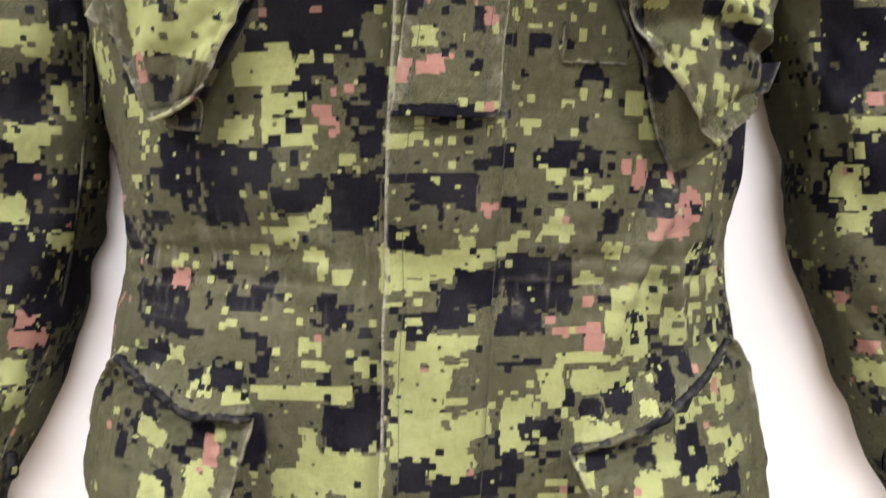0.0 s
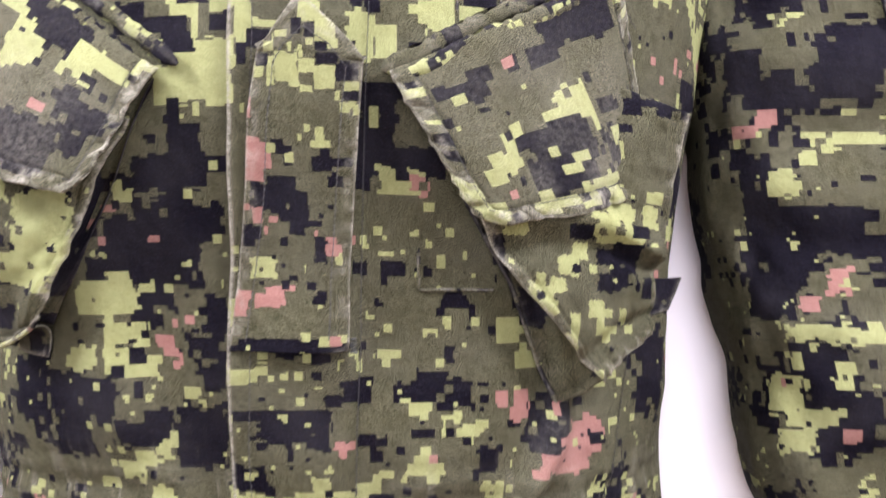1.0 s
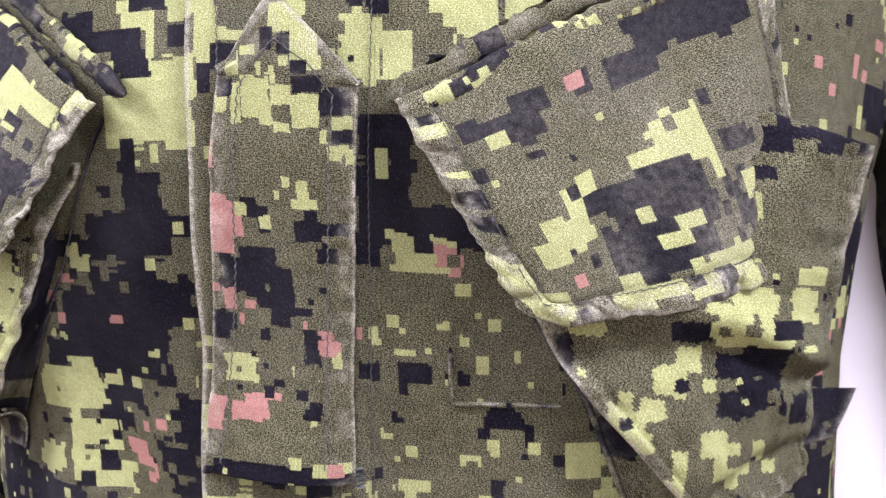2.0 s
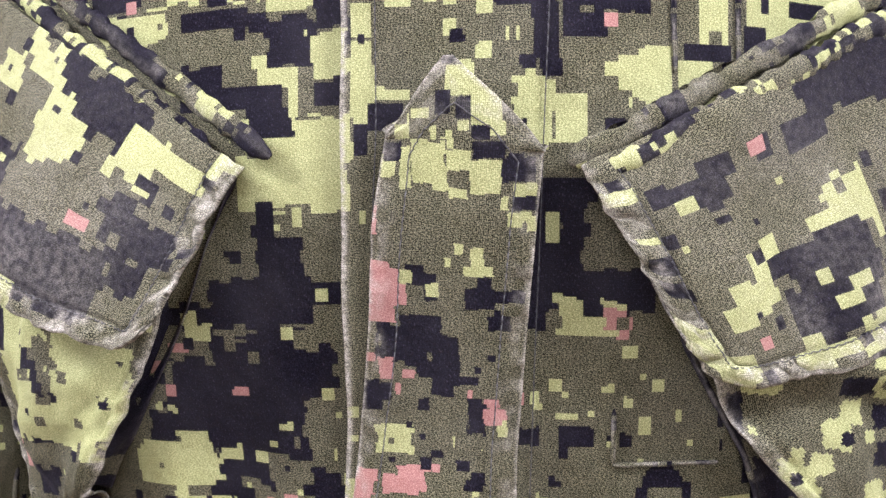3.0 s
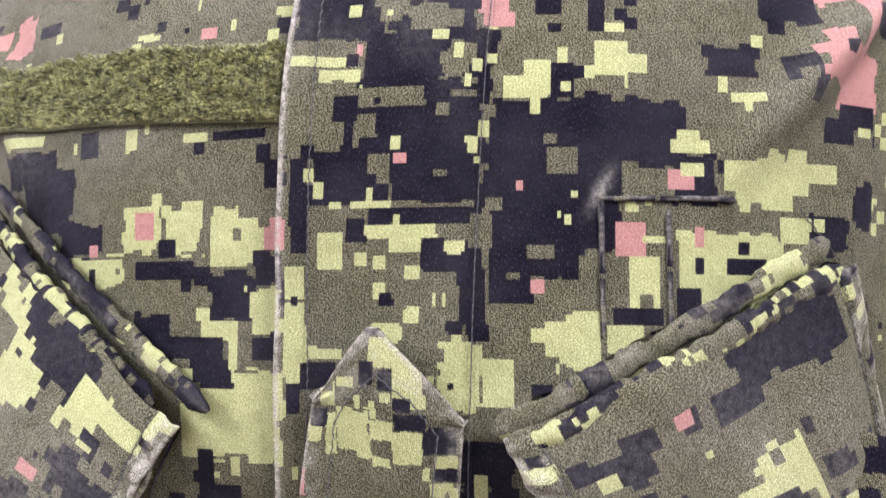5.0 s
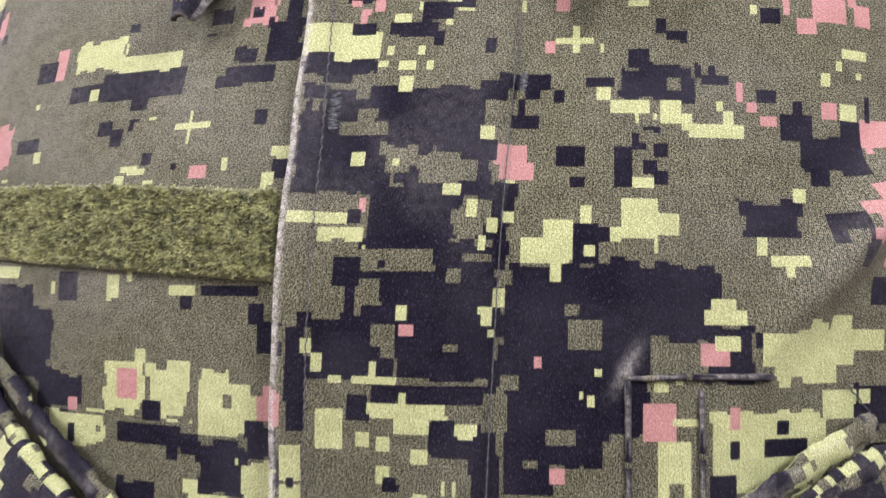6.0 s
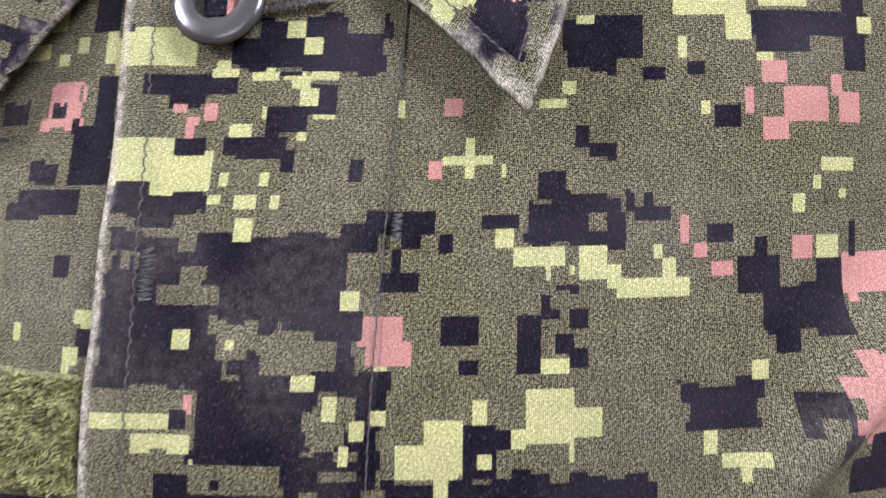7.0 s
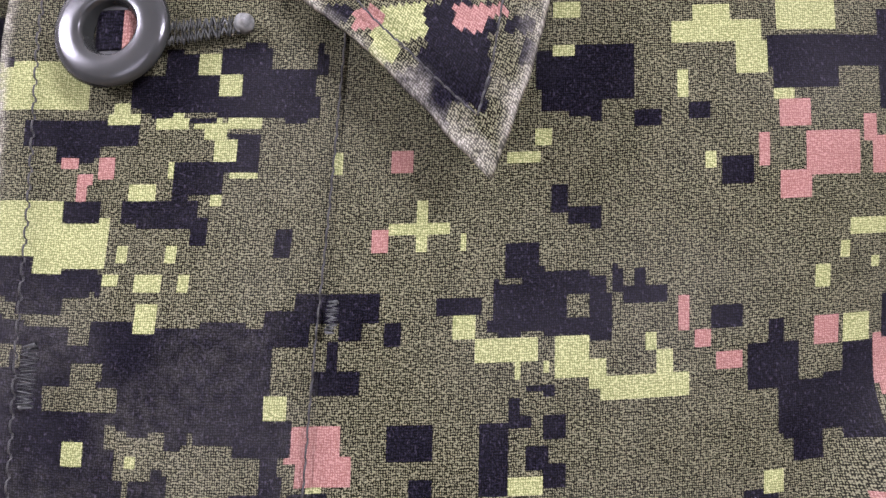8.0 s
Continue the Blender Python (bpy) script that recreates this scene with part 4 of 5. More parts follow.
def sample(grid, s, z):
    i = np.clip(np.interp(s, s_line, np.arange(len(s_line))), 0, len(s_line) - 1.001)
    j = np.clip(np.interp(z, z_line, np.arange(len(z_line))), 0, len(z_line) - 1.001)
    i0, j0 = np.floor(i).astype(int), np.floor(j).astype(int)
    u, v = (i - i0)[..., None], (j - j0)[..., None]
    return (grid[j0, i0] * (1 - u) + grid[j0, i0 + 1] * u) * (1 - v) + (grid[j0 + 1, i0] * (1 - u) + grid[j0 + 1, i0 + 1] * u) * v


def on_body(s, z, off):
    """Places at cloth coordinates on the jacket's front, lifted by off."""
    s, z = np.broadcast_arrays(np.asarray(s, float), np.asarray(z, float))
    return sample(BODY, s, z) + sample(NORMAL, s, z) * np.asarray(off, float)[..., None]


def spot(s, z, off=0.0):
    return Vector(on_body(np.array([s]), np.array([z]), np.array([off]))[0])


jacket = tagged(new("field_jacket"), "faded green digital camouflage field jacket hanging flat against the white wall", "jacket")


def region(s, z):
    """How much of the print is left to chance: none on the front, all of it round the sides."""
    return np.where((np.abs(s) > 0.19) | (z < 0.915) | (z > 1.52), 1.0, 0.0)


def body_print(s, z):
    front = np.where(z < 1.19, camouflage(s, z, 3, BODY_PRINT, 0.78, None, 0.06), camouflage(s, z, 3, BODY_PRINT, 0.0))
    chance = camouflage(s, z, 11)
    return np.where(region(s, z) > 0.5, chance, front)


part("body", grid_mesh("body", BODY, np.stack([SS, ZZ], -1), body_print(middles(SS), middles(ZZ)), BODY_WEAR_AND_HIGHLIGHT), jacket)


# placket
def placket_left(z):
    return -0.031 + 0.028 * (z - 1.02) - 0.0035 * np.clip((z - 1.42) / 0.08, 0, 1)


def placket_right(z):
    return 0.0315 + 0.043 * (z - 1.02)


def build_placket():
    z = np.arange(0.7524, 1.545, CELL / 2)
    a = np.linspace(0, 1, 64)
    A, Z = np.meshgrid(a, z)
    wave = 0.0010 * (smooth_noise(Z / 0.02, A * 0, 21) - 0.5)
    S = placket_left(Z) + wave + A * (placket_right(Z) - placket_left(Z))
    off = 0.0042 * np.clip((1 - A) * 12, 0, 1) * np.clip(0.35 + 4 * (0.25 - A), 0.35, 1) + 0.0012 - 0.0010 * np.clip((A - 0.7) / 0.3, 0, 1)
    wear = np.clip(1.6 - A / 0.022, 0, 1) + 0.07 * np.exp(-(((Z - 1.425) / 0.035) ** 2)) * np.clip(2.2 * smooth_noise(S / 0.012, Z / 0.016, 22) - 0.7, 0, 1)
    mesh = grid_mesh("placket", on_body(S, Z, off), np.stack([S, Z], -1), body_print(middles(S), middles(Z)), wear)
    return thick(part("placket", mesh, jacket, "overlapping front fly with a pale worn edge"), 0.0018)


build_placket()


def cord_mesh(name, points, radius, mat, sides=5):
    """One thread laid through points: cloth place, height and lift."""
    data = np.array(points, float)
    path = on_body(data[:, 0], data[:, 1], data[:, 2])
    run = np.gradient(np.stack([np.convolve(np.pad(path[:, k], 2, mode="edge"), np.ones(5) / 5, "valid") for k in range(3)], -1), axis=0)
    run /= np.maximum(np.linalg.norm(run, axis=1, keepdims=True), 1e-9)
    out = sample(NORMAL, data[:, 0], data[:, 1])
    across = np.cross(run, out)
    across /= np.maximum(np.linalg.norm(across, axis=1, keepdims=True), 1e-9)
    lift = np.cross(across, run)
    angle = np.arange(sides + 1) * 2 * math.pi / sides
    places = path[:, None] + radius * (np.cos(angle)[None, :, None] * across[:, None] + np.sin(angle)[None, :, None] * lift[:, None])
    cloth = np.zeros(places.shape[:2] + (2,))
    return grid_mesh(name, places, cloth, mat=mat)


def stitches(lines, radius=0.00035, dip=0.0003):
    """The points of a running stitch: over the cloth for each line, under it between them."""
    points = []
    for s0, z0, s1, z1, off in lines:
        points += [(s0, z0, off - dip), (s0 + 0.12 * (s1 - s0), z0 + 0.12 * (z1 - z0), off + radius), ((s0 + s1) / 2, (z0 + z1) / 2, off + 1.6 * radius), (s1 - 0.12 * (s1 - s0), z1 - 0.12 * (z1 - z0), off + radius), (s1, z1, off - dip)]
    return points


def ribbon_mesh(name, lines, width, mat):
    return cord_mesh(name, stitches(lines, width / 2), width * 0.3, mat)


def seam(name, run, z0, z1, off, pitch=0.0036, parent=jacket):
    rng = random.Random(name + str(z0))
    lines = []
    for z in np.arange(z0, z1, pitch):
        wob = rng.uniform(-0.00007, 0.00007)
        lines.append((run(z) + wob, z, run(z + pitch * 0.78) - wob, z + pitch * 0.78, off))
    return part(name, ribbon_mesh(name, lines, 0.0007, THREAD), parent, "dark sewing thread")


seam("stitching", lambda z: placket_left(z) + 0.0112 - 0.0030 * np.clip((z - 1.43) / 0.07, 0, 1), 0.76, 1.535, 0.0054)
seam("stitching", lambda z: placket_right(z) - 0.0008, 0.76, 1.535, 0.0017)
seam("stitching", lambda z: 0.158 + (1.352 - z) * 1.0, 1.318, 1.352, 0.0006)
seam("stitching", lambda z: 0.183 + (z - 1.10) * 0.25, 0.99, 1.16, 0.0006)


def panel(name, corners, off, seed, shapes=(), radius=(0, 0), wild=1.0, wear=0.7, parent=jacket, label="", depth=0.0016, stitch=0.0, extra_wear=None, fine=2, dark=0.0, puckers=1.0, metric=False):
    """A cloth piece between four corners (top left, top right, bottom right, bottom left; cloth place and height), with rounded lower corners, lifted by off(a, b)."""
    tl, tr, br, bl = (np.array(c) for c in corners)
    top, bottom = np.linalg.norm(tr - tl), np.linalg.norm(br - bl)
    width, height = max(top, bottom), (np.linalg.norm(bl - tl) + np.linalg.norm(br - tr)) / 2
    pitch = CELL / fine

    def place(a, b, lift=0.0):
        lx, rx = a * width, (1 - a) * width
        cut = np.zeros_like(a)
        for r, d in ((radius[0], lx), (radius[1], rx)):
            if r:
                cut = cut + np.where(d < r, r - np.sqrt(np.maximum(r * r - (r - d) ** 2, 0)), 0)
        v = b * (1 - cut / height)
        at = ((1 - a) * (1 - v))[..., None] * tl + (a * (1 - v))[..., None] * tr + (a * v)[..., None] * br + ((1 - a) * v)[..., None] * bl
        ripple = 0.0042 * (top + (bottom - top) * v) / width * (smooth_noise(lx / 0.022, v * height / 0.03, seed + 3) - 0.5)
        edge = np.minimum(np.minimum(a, 1 - a) * (top + (bottom - top) * v), (1 - b) * height)
        pucker = puckers * 0.0034 * (smooth_noise(lx / 0.0055, v * height / 0.0055, seed + 4) - 0.5) * np.clip(1 - edge / 0.010, 0, 1)
        if stitch:
            band = np.clip((stitch - edge) / 0.002, 0, 1) * np.clip(0.3 + edge / 0.004, 0, 1)
            pucker = pucker + min(puckers, 1) * band * 0.0028 * (smooth_noise(lx / 0.0042, v * height / 0.0042, seed + 8) - 0.4) - 0.0009 * np.exp(-(((edge - stitch) / 0.0012) ** 2))
        return at[..., 0], at[..., 1], off(a, v) + ripple + pucker + lift, edge

    cols, rows = 2 * fine * round(width / (2 * fine * pitch)), 2 * fine * round(height / (2 * fine * pitch))
    A, B = np.meshgrid(np.linspace(0, 1, cols + 1), np.linspace(0, 1, rows + 1))
    S, Z, O, edge = place(A, B)
    cloth = np.stack([A * width + seed * 0.37, B * height], -1)
    n, m = np.meshgrid(np.arange(cols), np.arange(rows))
    squares = (n // fine + seed * 40.0, m // fine + 0.0)
    keep = ((m // fine) * fine, (n // fine) * fine)
    if metric:
        wide = (A - 0.5) * (top + (bottom - top) * B) + width / 2
        cloth = np.stack([wide + seed * 0.37, B * height], -1)
        dye = camouflage(middles(wide), middles(B * height), seed, shapes, wild, None, dark)
    else:
        wide = A * width
        dye = camouflage(middles(A * width)[keep], middles(B * height)[keep], seed, shapes, 0.60 if len(shapes) else wild, squares, dark)
    broken = smooth_noise(wide / 0.0045, B * height / 0.0045, seed + 5)
    worn = wear * (np.clip(1 - edge / 0.0016, 0, 1) + 0.95 * np.clip(1.8 - edge / 0.005, 0, 1) * np.clip(broken * 4 - 2.2, 0, 1))
    if stitch:
        worn = worn * 0.75 + 0.55 * wear * np.clip((stitch - edge) / 0.002, 0, 1) * np.clip(5 * smooth_noise(wide / 0.0040, B * height / 0.0040, seed + 8) - 2.6, 0, 1)
    if extra_wear:
        worn = worn + extra_wear(A, B)
    ob = part(name, grid_mesh(name, on_body(S, Z, O), cloth, dye, np.clip(worn, 0, 1)), parent, label)
    if depth:
        thick(ob, depth)
    if stitch:
        t = np.arange(0, 1, 0.0030 / (2 * height + width))
        run = t * (2 * height + width)
        ia, ib = stitch / width, stitch / height
        a = np.clip(np.interp(run, [0, height, height + width, 2 * height + width], [ia, ia, 1 - ia, 1 - ia]), 0, 1)
        b = np.clip(np.interp(run, [0, height, height + width, 2 * height + width], [0.03, 1 - ib, 1 - ib, 0.03]), 0, 1)
        lines = []
        for k in range(0, len(t) - 1):
            a2, b2 = a[k] + 0.7 * (a[k + 1] - a[k]), b[k] + 0.7 * (b[k + 1] - b[k])
            s0, z0, o0, _ = place(np.array([a[k]]), np.array([b[k]]), depth + 0.0007)
            s1, z1, o1, _ = place(np.array([a2]), np.array([b2]), depth + 0.0007)
            lines.append((s0[0], z0[0], s1[0], z1[0], o0[0]))
        if parent is jacket:
            part("stitching", ribbon_mesh("stitching", lines, 0.0007, THREAD), ob, "dark sewing thread")
        else:
            part("stitching", ribbon_mesh("stitching", lines, 0.0007, THREAD), parent, "dark sewing thread")
    return ob


# rank tab, a pointed strap down the fly
def build_tab():
    z0, z1, zp = 1.150, 1.287, 1.314
    A, B = np.meshgrid(np.linspace(0, 1, 105), np.linspace(0, 1, 289))
    U = np.clip(B / 0.85, 0, 1)
    left = -0.0265 + 0.0185 * U
    right = 0.0295 + 0.0125 * U
    tip = 0.46
    rise = (zp - z1) * np.clip(np.where(A < tip, A / tip, (1 - A) / (1 - tip)), 0, 0.94)
    Z = z0 + (z1 - z0 + 0.005 * (0.5 - A)) * np.clip(B / 0.82, 0, 1) + (0.0012 + rise) * np.clip((B - 0.82) / 0.18, 0, 1)
    S = left + (right - left) * A
    off = 0.0065 + 0.0075 * U ** 2 + 0.0025 * np.sin(math.pi * A) * (1 - B)
    dye = camouflage(middles(S), middles(Z), 17, TAB_PRINT, 0.0)
    ripple = smooth_noise(A * 9, B * 26, 23)
    off = off + 0.0016 * (ripple - 0.5) * np.clip(1.3 - np.minimum(A, 1 - A) / 0.16, 0, 1)
    d = np.minimum(np.minimum(A, 1 - A), 1 - B)
    broken = smooth_noise(A * 14, B * 38, 19)
    wear = 0.75 * np.clip(1 - d / 0.022, 0, 1) + 0.45 * np.clip(1.2 - d / 0.15, 0, 1) * np.clip(broken * 2.6 - 1.2, 0, 1)
    mesh = grid_mesh("rank_tab", on_body(S, Z, off), np.stack([S + 3, Z], -1), dye, wear)
    tab = thick(part("rank_tab", mesh, jacket, "pointed rank strap on the fly with pale worn edges"), 0.0022)
    # a running stitch up one side, round the point and down the other
    corners = [(-0.0170, 1.155), (0.0008, 1.283), (0.0075, 1.291), (0.0178, 1.2995), (0.0265, 1.292), (0.0335, 1.282), (0.0215, 1.155)]
    lines = []
    for (s0, za), (s1, zb) in zip(corners, corners[1:]):
        count = max(2, round(math.hypot(s1 - s0, zb - za) / 0.0034))
        for k in range(count):
            u, v = k / count, (k + 0.76) / count
            zm = za + (zb - za) * u
            rise = min(max((zm - z0) / (z1 - z0), 0), 1) * 0.965
            lines.append((s0 + (s1 - s0) * u, zm, s0 + (s1 - s0) * v, za + (zb - za) * v, 0.0079 + 0.0075 * rise ** 2 + 0.0018 * (1 - rise)))
    part("stitching", ribbon_mesh("stitching", lines, 0.0008, THREAD), tab, "dark sewing thread")
    part("bar_tack", cord_mesh("bar_tack", [(0.0312 + 0.0014 * (-1) ** k, 1.1495 + 0.0007 * k, 0.0085) for k in range(11)], 0.0007, GREY_THREAD), tab)


build_tab()


def roll(name, ends, radius, off, seed, parent, label="", wear=0.45, flat=0.7, dark=-0.04):
    """A rolled hem between two cloth places."""
    (s0, z0), (s1, z1) = ends
    length = math.hypot(s1 - s0, z1 - z0)
    L, T = np.meshgrid(np.linspace(0, 1, int(length / 0.0016)), np.linspace(0, 2 * math.pi, 19))
    bump = 1 + 0.35 * (smooth_noise(L * length / 0.0030, T * 0.1, seed + 6) - 0.5) + 0.45 * (smooth_noise(L * length / 0.006, T * 0.6, seed) - 0.5) + 0.3 * (smooth_noise(L * length / 0.0026, T * 0.3, seed + 1) - 0.5)
    taper = 0.3 + 0.7 * np.sqrt(np.clip(np.minimum(L, 1 - L) / 0.05, 0, 1))
    across = np.cos(T) * radius * bump * taper
    ds, dz = -(z1 - z0) / length, (s1 - s0) / length
    S, Z = s0 + (s1 - s0) * L + across * ds, z0 + (z1 - z0) * L + across * dz
    O = off + np.sin(T) * radius * flat * bump * taper
    cloth = np.stack([L * length + seed, T * radius], -1)
    dye = camouflage(middles(cloth[..., 0]) * 1.7, middles(cloth[..., 1]) * 1.1, seed, (), 1.10, None, dark)
    dye = np.where(dye == PINK, OLIVE, dye)
    worn = wear * np.clip(np.cos(T - 1.2), 0, 1) * np.clip(2 * smooth_noise(L * length / 0.005, T, seed + 2) - 0.4, 0, 1)
    return part(name, grid_mesh(name, on_body(S, Z, O), cloth, dye, worn), parent, label)


def curve_through(points, n):
    """n places along a soft curve through a few points."""
    p = np.array(points, float)
    run = np.concatenate([[0], np.cumsum(np.linalg.norm(np.diff(p, axis=0), axis=1))])
    t = np.linspace(0, 1, n)
    q = np.stack([np.interp(t, run / run[-1], p[:, k]) for k in range(3)], -1)
    width = max(1, n // 16)
    q[1:-1] = np.stack([np.convolve(np.pad(q[:, k], width, mode="reflect", reflect_type="odd"), np.ones(2 * width + 1) / (2 * width + 1), "valid") for k in range(3)], -1)[1:-1]
    return q


def drape(name, top, bottom, left, right, seed, shapes=(), bulge=None, wild=0.6, dark=0.0, wear=0.6, hem=0.0, parent=jacket, label="", depth=0.0016, ripple=0.004, rub=None, print_seed=None):
    """A cloth piece stretched between four edges (left to right, top to bottom), pushed out by bulge(a, b); hem: the width of a turned and stitched edge."""
    def length(points):
        return float(np.sum(np.linalg.norm(np.diff(np.array(points, float), axis=0), axis=1)))

    width, height = (length(top) + length(bottom)) / 2, (length(left) + length(right)) / 2
    cols, rows = max(8, round(width / (CELL / 2))), max(8, round(height / (CELL / 2)))
    a, b = np.linspace(0, 1, cols + 1), np.linspace(0, 1, rows + 1)
    A, B = np.meshgrid(a, b)
    t, d, l, r = curve_through(top, cols + 1), curve_through(bottom, cols + 1), curve_through(left, rows + 1), curve_through(right, rows + 1)
    U, V = A[..., None], B[..., None]
    flat = (1 - V) * t[None] + V * d[None] + (1 - U) * l[:, None] + U * r[:, None]
    flat = flat - ((1 - U) * (1 - V) * t[0] + U * (1 - V) * t[-1] + (1 - U) * V * d[0] + U * V * d[-1])
    edge = np.minimum(np.minimum(A, 1 - A) * width, (1 - B) * height)
    lift = ripple * (smooth_noise(A * width / 0.020, B * height / 0.026 + 3 * A, seed + 3) - 0.5) * np.clip(edge / 0.004, 0, 1)
    lift = lift + 0.35 * ripple * (smooth_noise(A * width / 0.007, B * height / 0.009, seed + 4) - 0.5)
    if bulge:
        lift = lift + bulge(A, B)
    if hem:
        lift = lift + 0.0016 * np.clip((hem - edge) / 0.0015, 0, 1) * (0.6 + 0.8 * (smooth_noise(A * width / 0.0045, B * height / 0.0045, seed + 8) - 0.5))
        lift = lift - 0.0012 * np.exp(-(((edge - hem) / 0.0012) ** 2))
    places = flat + grid_normals(flat[::-1])[::-1] * lift[..., None]
    dye = camouflage(middles(places[..., 0]), middles(places[..., 2]), print_seed or seed, shapes, wild, None, dark)
    broken = smooth_noise(A * width / 0.0045, B * height / 0.0045, seed + 5)
    worn = wear * (np.clip(1 - edge / 0.0016, 0, 1) + 0.8 * np.clip(1.6 - edge / 0.004, 0, 1) * np.clip(broken * 4 - 2.2, 0, 1))
    if rub:
        worn = worn + rub(A, B)
    mesh = grid_mesh(name, places[::-1], np.stack([A * width + seed * 0.37, B * height], -1)[::-1], dye[::-1], np.clip(worn, 0, 1)[::-1])
    ob = part(name, mesh, parent, label)
    if depth:
        thick(ob, depth)
    return ob


def rope(name, points, radius, seed, parent, label="", wear=0.4, dark=0.0, gather=0.35, mat=None):
    """A rolled, gathered hem or piping through a few places."""
    line = curve_through(points, max(12, int(np.sum(np.linalg.norm(np.diff(np.array(points), axis=0), axis=1)) / 0.0012)))
    run = np.gradient(line, axis=0)
    run /= np.linalg.norm(run, axis=1, keepdims=True)
    side = np.cross(run, np.array([0.0, -1.0, 0.0]))
    side /= np.linalg.norm(side, axis=1, keepdims=True)
    out = np.cross(side, run)
    far = np.arange(len(line)) * 0.0012
    L, T = np.meshgrid(far, np.linspace(0, 2 * math.pi, 17), indexing="ij")
    r = radius * (1 + gather * (smooth_noise(L / 0.0028, T * 0.4, seed) - 0.5) + gather * (smooth_noise(L / 0.009, T * 0.5, seed + 1) - 0.5))
    r = r * (0.35 + 0.65 * np.sqrt(np.clip(np.minimum(L, far[-1] - L) / 0.004, 0, 1)))
    places = line[:, None] + r[..., None] * (np.cos(T)[..., None] * side[:, None] + np.sin(T)[..., None] * out[:, None])
    cloth = np.stack([L + seed, T * radius], -1)
    dye = camouflage(middles(L) * 1.3, middles(T) * radius, seed, (), 0.9, None, dark)
    worn = wear * np.clip(np.sin(T), 0, 1) * np.clip(2 * smooth_noise(L / 0.004, T, seed + 2) - 0.3, 0, 1)
    return part(name, grid_mesh(name, places, cloth, None if mat else dye, worn, mat), parent, label)


def rubbed(a, b):
    """A flap's thin all-over fading, strongest where it bulges."""
    return 0.03 + 0.42 * np.clip(np.sin(math.pi * a) * b, 0, 1) * np.clip(1.8 * smooth_noise(a * 9, b * 5, 14) - 0.45, 0, 1)


def build_chest_pockets():
    ridge_line = [(0.065, 0.430, 1.268), (0.085, 0.434, 1.228), (0.108, 0.438, 1.191), (0.135, 0.449, 1.160), (0.158, 0.463, 1.133)]
    far_side = [(0.203, 0.466, 1.271), (0.196, 0.477, 1.228), (0.191, 0.484, 1.196), (0.186, 0.482, 1.157)]
    right = drape("chest_pocket", [ridge_line[0], (0.135, 0.440, 1.290), far_side[0]], [ridge_line[-1], (0.171, 0.474, 1.145), far_side[-1]], ridge_line, far_side, 31, RIGHT_BAG_PRINT, lambda a, b: 0.005 * np.exp(-(((b - 0.35 - 0.3 * a) / 0.05) ** 2)) - 0.004 * np.exp(-(((b - 0.47 - 0.25 * a) / 0.05) ** 2)) + 0.013 * np.sin(math.pi * a) ** 0.7 * np.sin(math.pi * np.clip(b / 0.93, 0, 1)) ** 0.8 - 0.004 * np.exp(-(((b - 0.9) / 0.035) ** 2)), wear=0.7, hem=0.006, label="slanted bellows chest pocket with a loose flap", ripple=0.007, rub=lambda a, b: 0.35 * np.clip(1 - a / 0.06, 0, 1) * np.clip(2 * smooth_noise(a * 20, b * 24, 32) - 0.5, 0, 1))
    sewn = [tuple(spot(u, v, 0.003)) for u, v in ((0.088, 1.226), (0.1005, 1.2036), (0.1123, 1.1845), (0.1213, 1.1610), (0.1290, 1.1390), (0.1375, 1.1215))]
    under = [(0.096, 0.438, 1.228), (0.116, 0.444, 1.191), (0.142, 0.455, 1.160), (0.160, 0.469, 1.134)]
    drape("gusset", [sewn[0], under[0]], [sewn[-1], (0.151, 0.474, 1.123), under[-1]], sewn, under, 33, blots(("navy", 122, 170, 16, 22), ("navy", 108, 195, 14, 16)), lambda a, b: -0.006 * np.sin(math.pi * a) * (0.3 + 0.7 * b), wild=0.0, wear=0.15, parent=right, label="folded bellows side of the pocket", depth=0.0008, ripple=0.005)
    rope("piping", [(x - 0.0005, y - 0.0016, z) for x, y, z in sewn], 0.0012, 38, right, "thin dark sewn fold", 0.3, 0.5, 0.2)
    roll("hem", [(0.050, 1.2815), (0.163, 1.3430)], 0.0038, 0.006, 36, right, "rolled hem, worn along its fold", 0.25, 0.55, 0.05)
    roll("flap_fold", [(0.0600, 1.2790), (0.166, 1.3345)], 0.0042, 0.0085, 34, right, "dark turned edge of the flap", 0.1)
    panel("flap", [(0.0535, 1.2805), (0.170, 1.336), (0.191, 1.236), (0.091, 1.212)], lambda a, b: 0.008 + 0.013 * b ** 0.8 + 0.007 * np.sin(math.pi * a) * b, 35, RIGHT_FLAP_PRINT, radius=(0.018, 0.032), parent=right, label="loose pocket flap with pale rubbed edges", stitch=0.0085, wear=0.7, extra_wear=rubbed)
    drape("pull_tab", [(0.188, 0.488, 1.186), (0.203, 0.494, 1.187)], [(0.186, 0.486, 1.166), (0.195, 0.490, 1.170)], [(0.188, 0.488, 1.186), (0.186, 0.486, 1.166)], [(0.203, 0.494, 1.187), (0.195, 0.490, 1.170)], 39, (), lambda a, b: 0.004 * a, dark=1.2, wear=0.3, parent=right, label="small dark fabric tab with a pale edge")
    edge_line = [(-0.074, 0.429, 1.261), (-0.090, 0.433, 1.234), (-0.103, 0.438, 1.203), (-0.126, 0.449, 1.165), (-0.134, 0.455, 1.158)]
    outer = [(-0.192, 0.475, 1.282), (-0.191, 0.481, 1.230), (-0.184, 0.486, 1.192), (-0.171, 0.482, 1.163), (-0.163, 0.475, 1.147)]
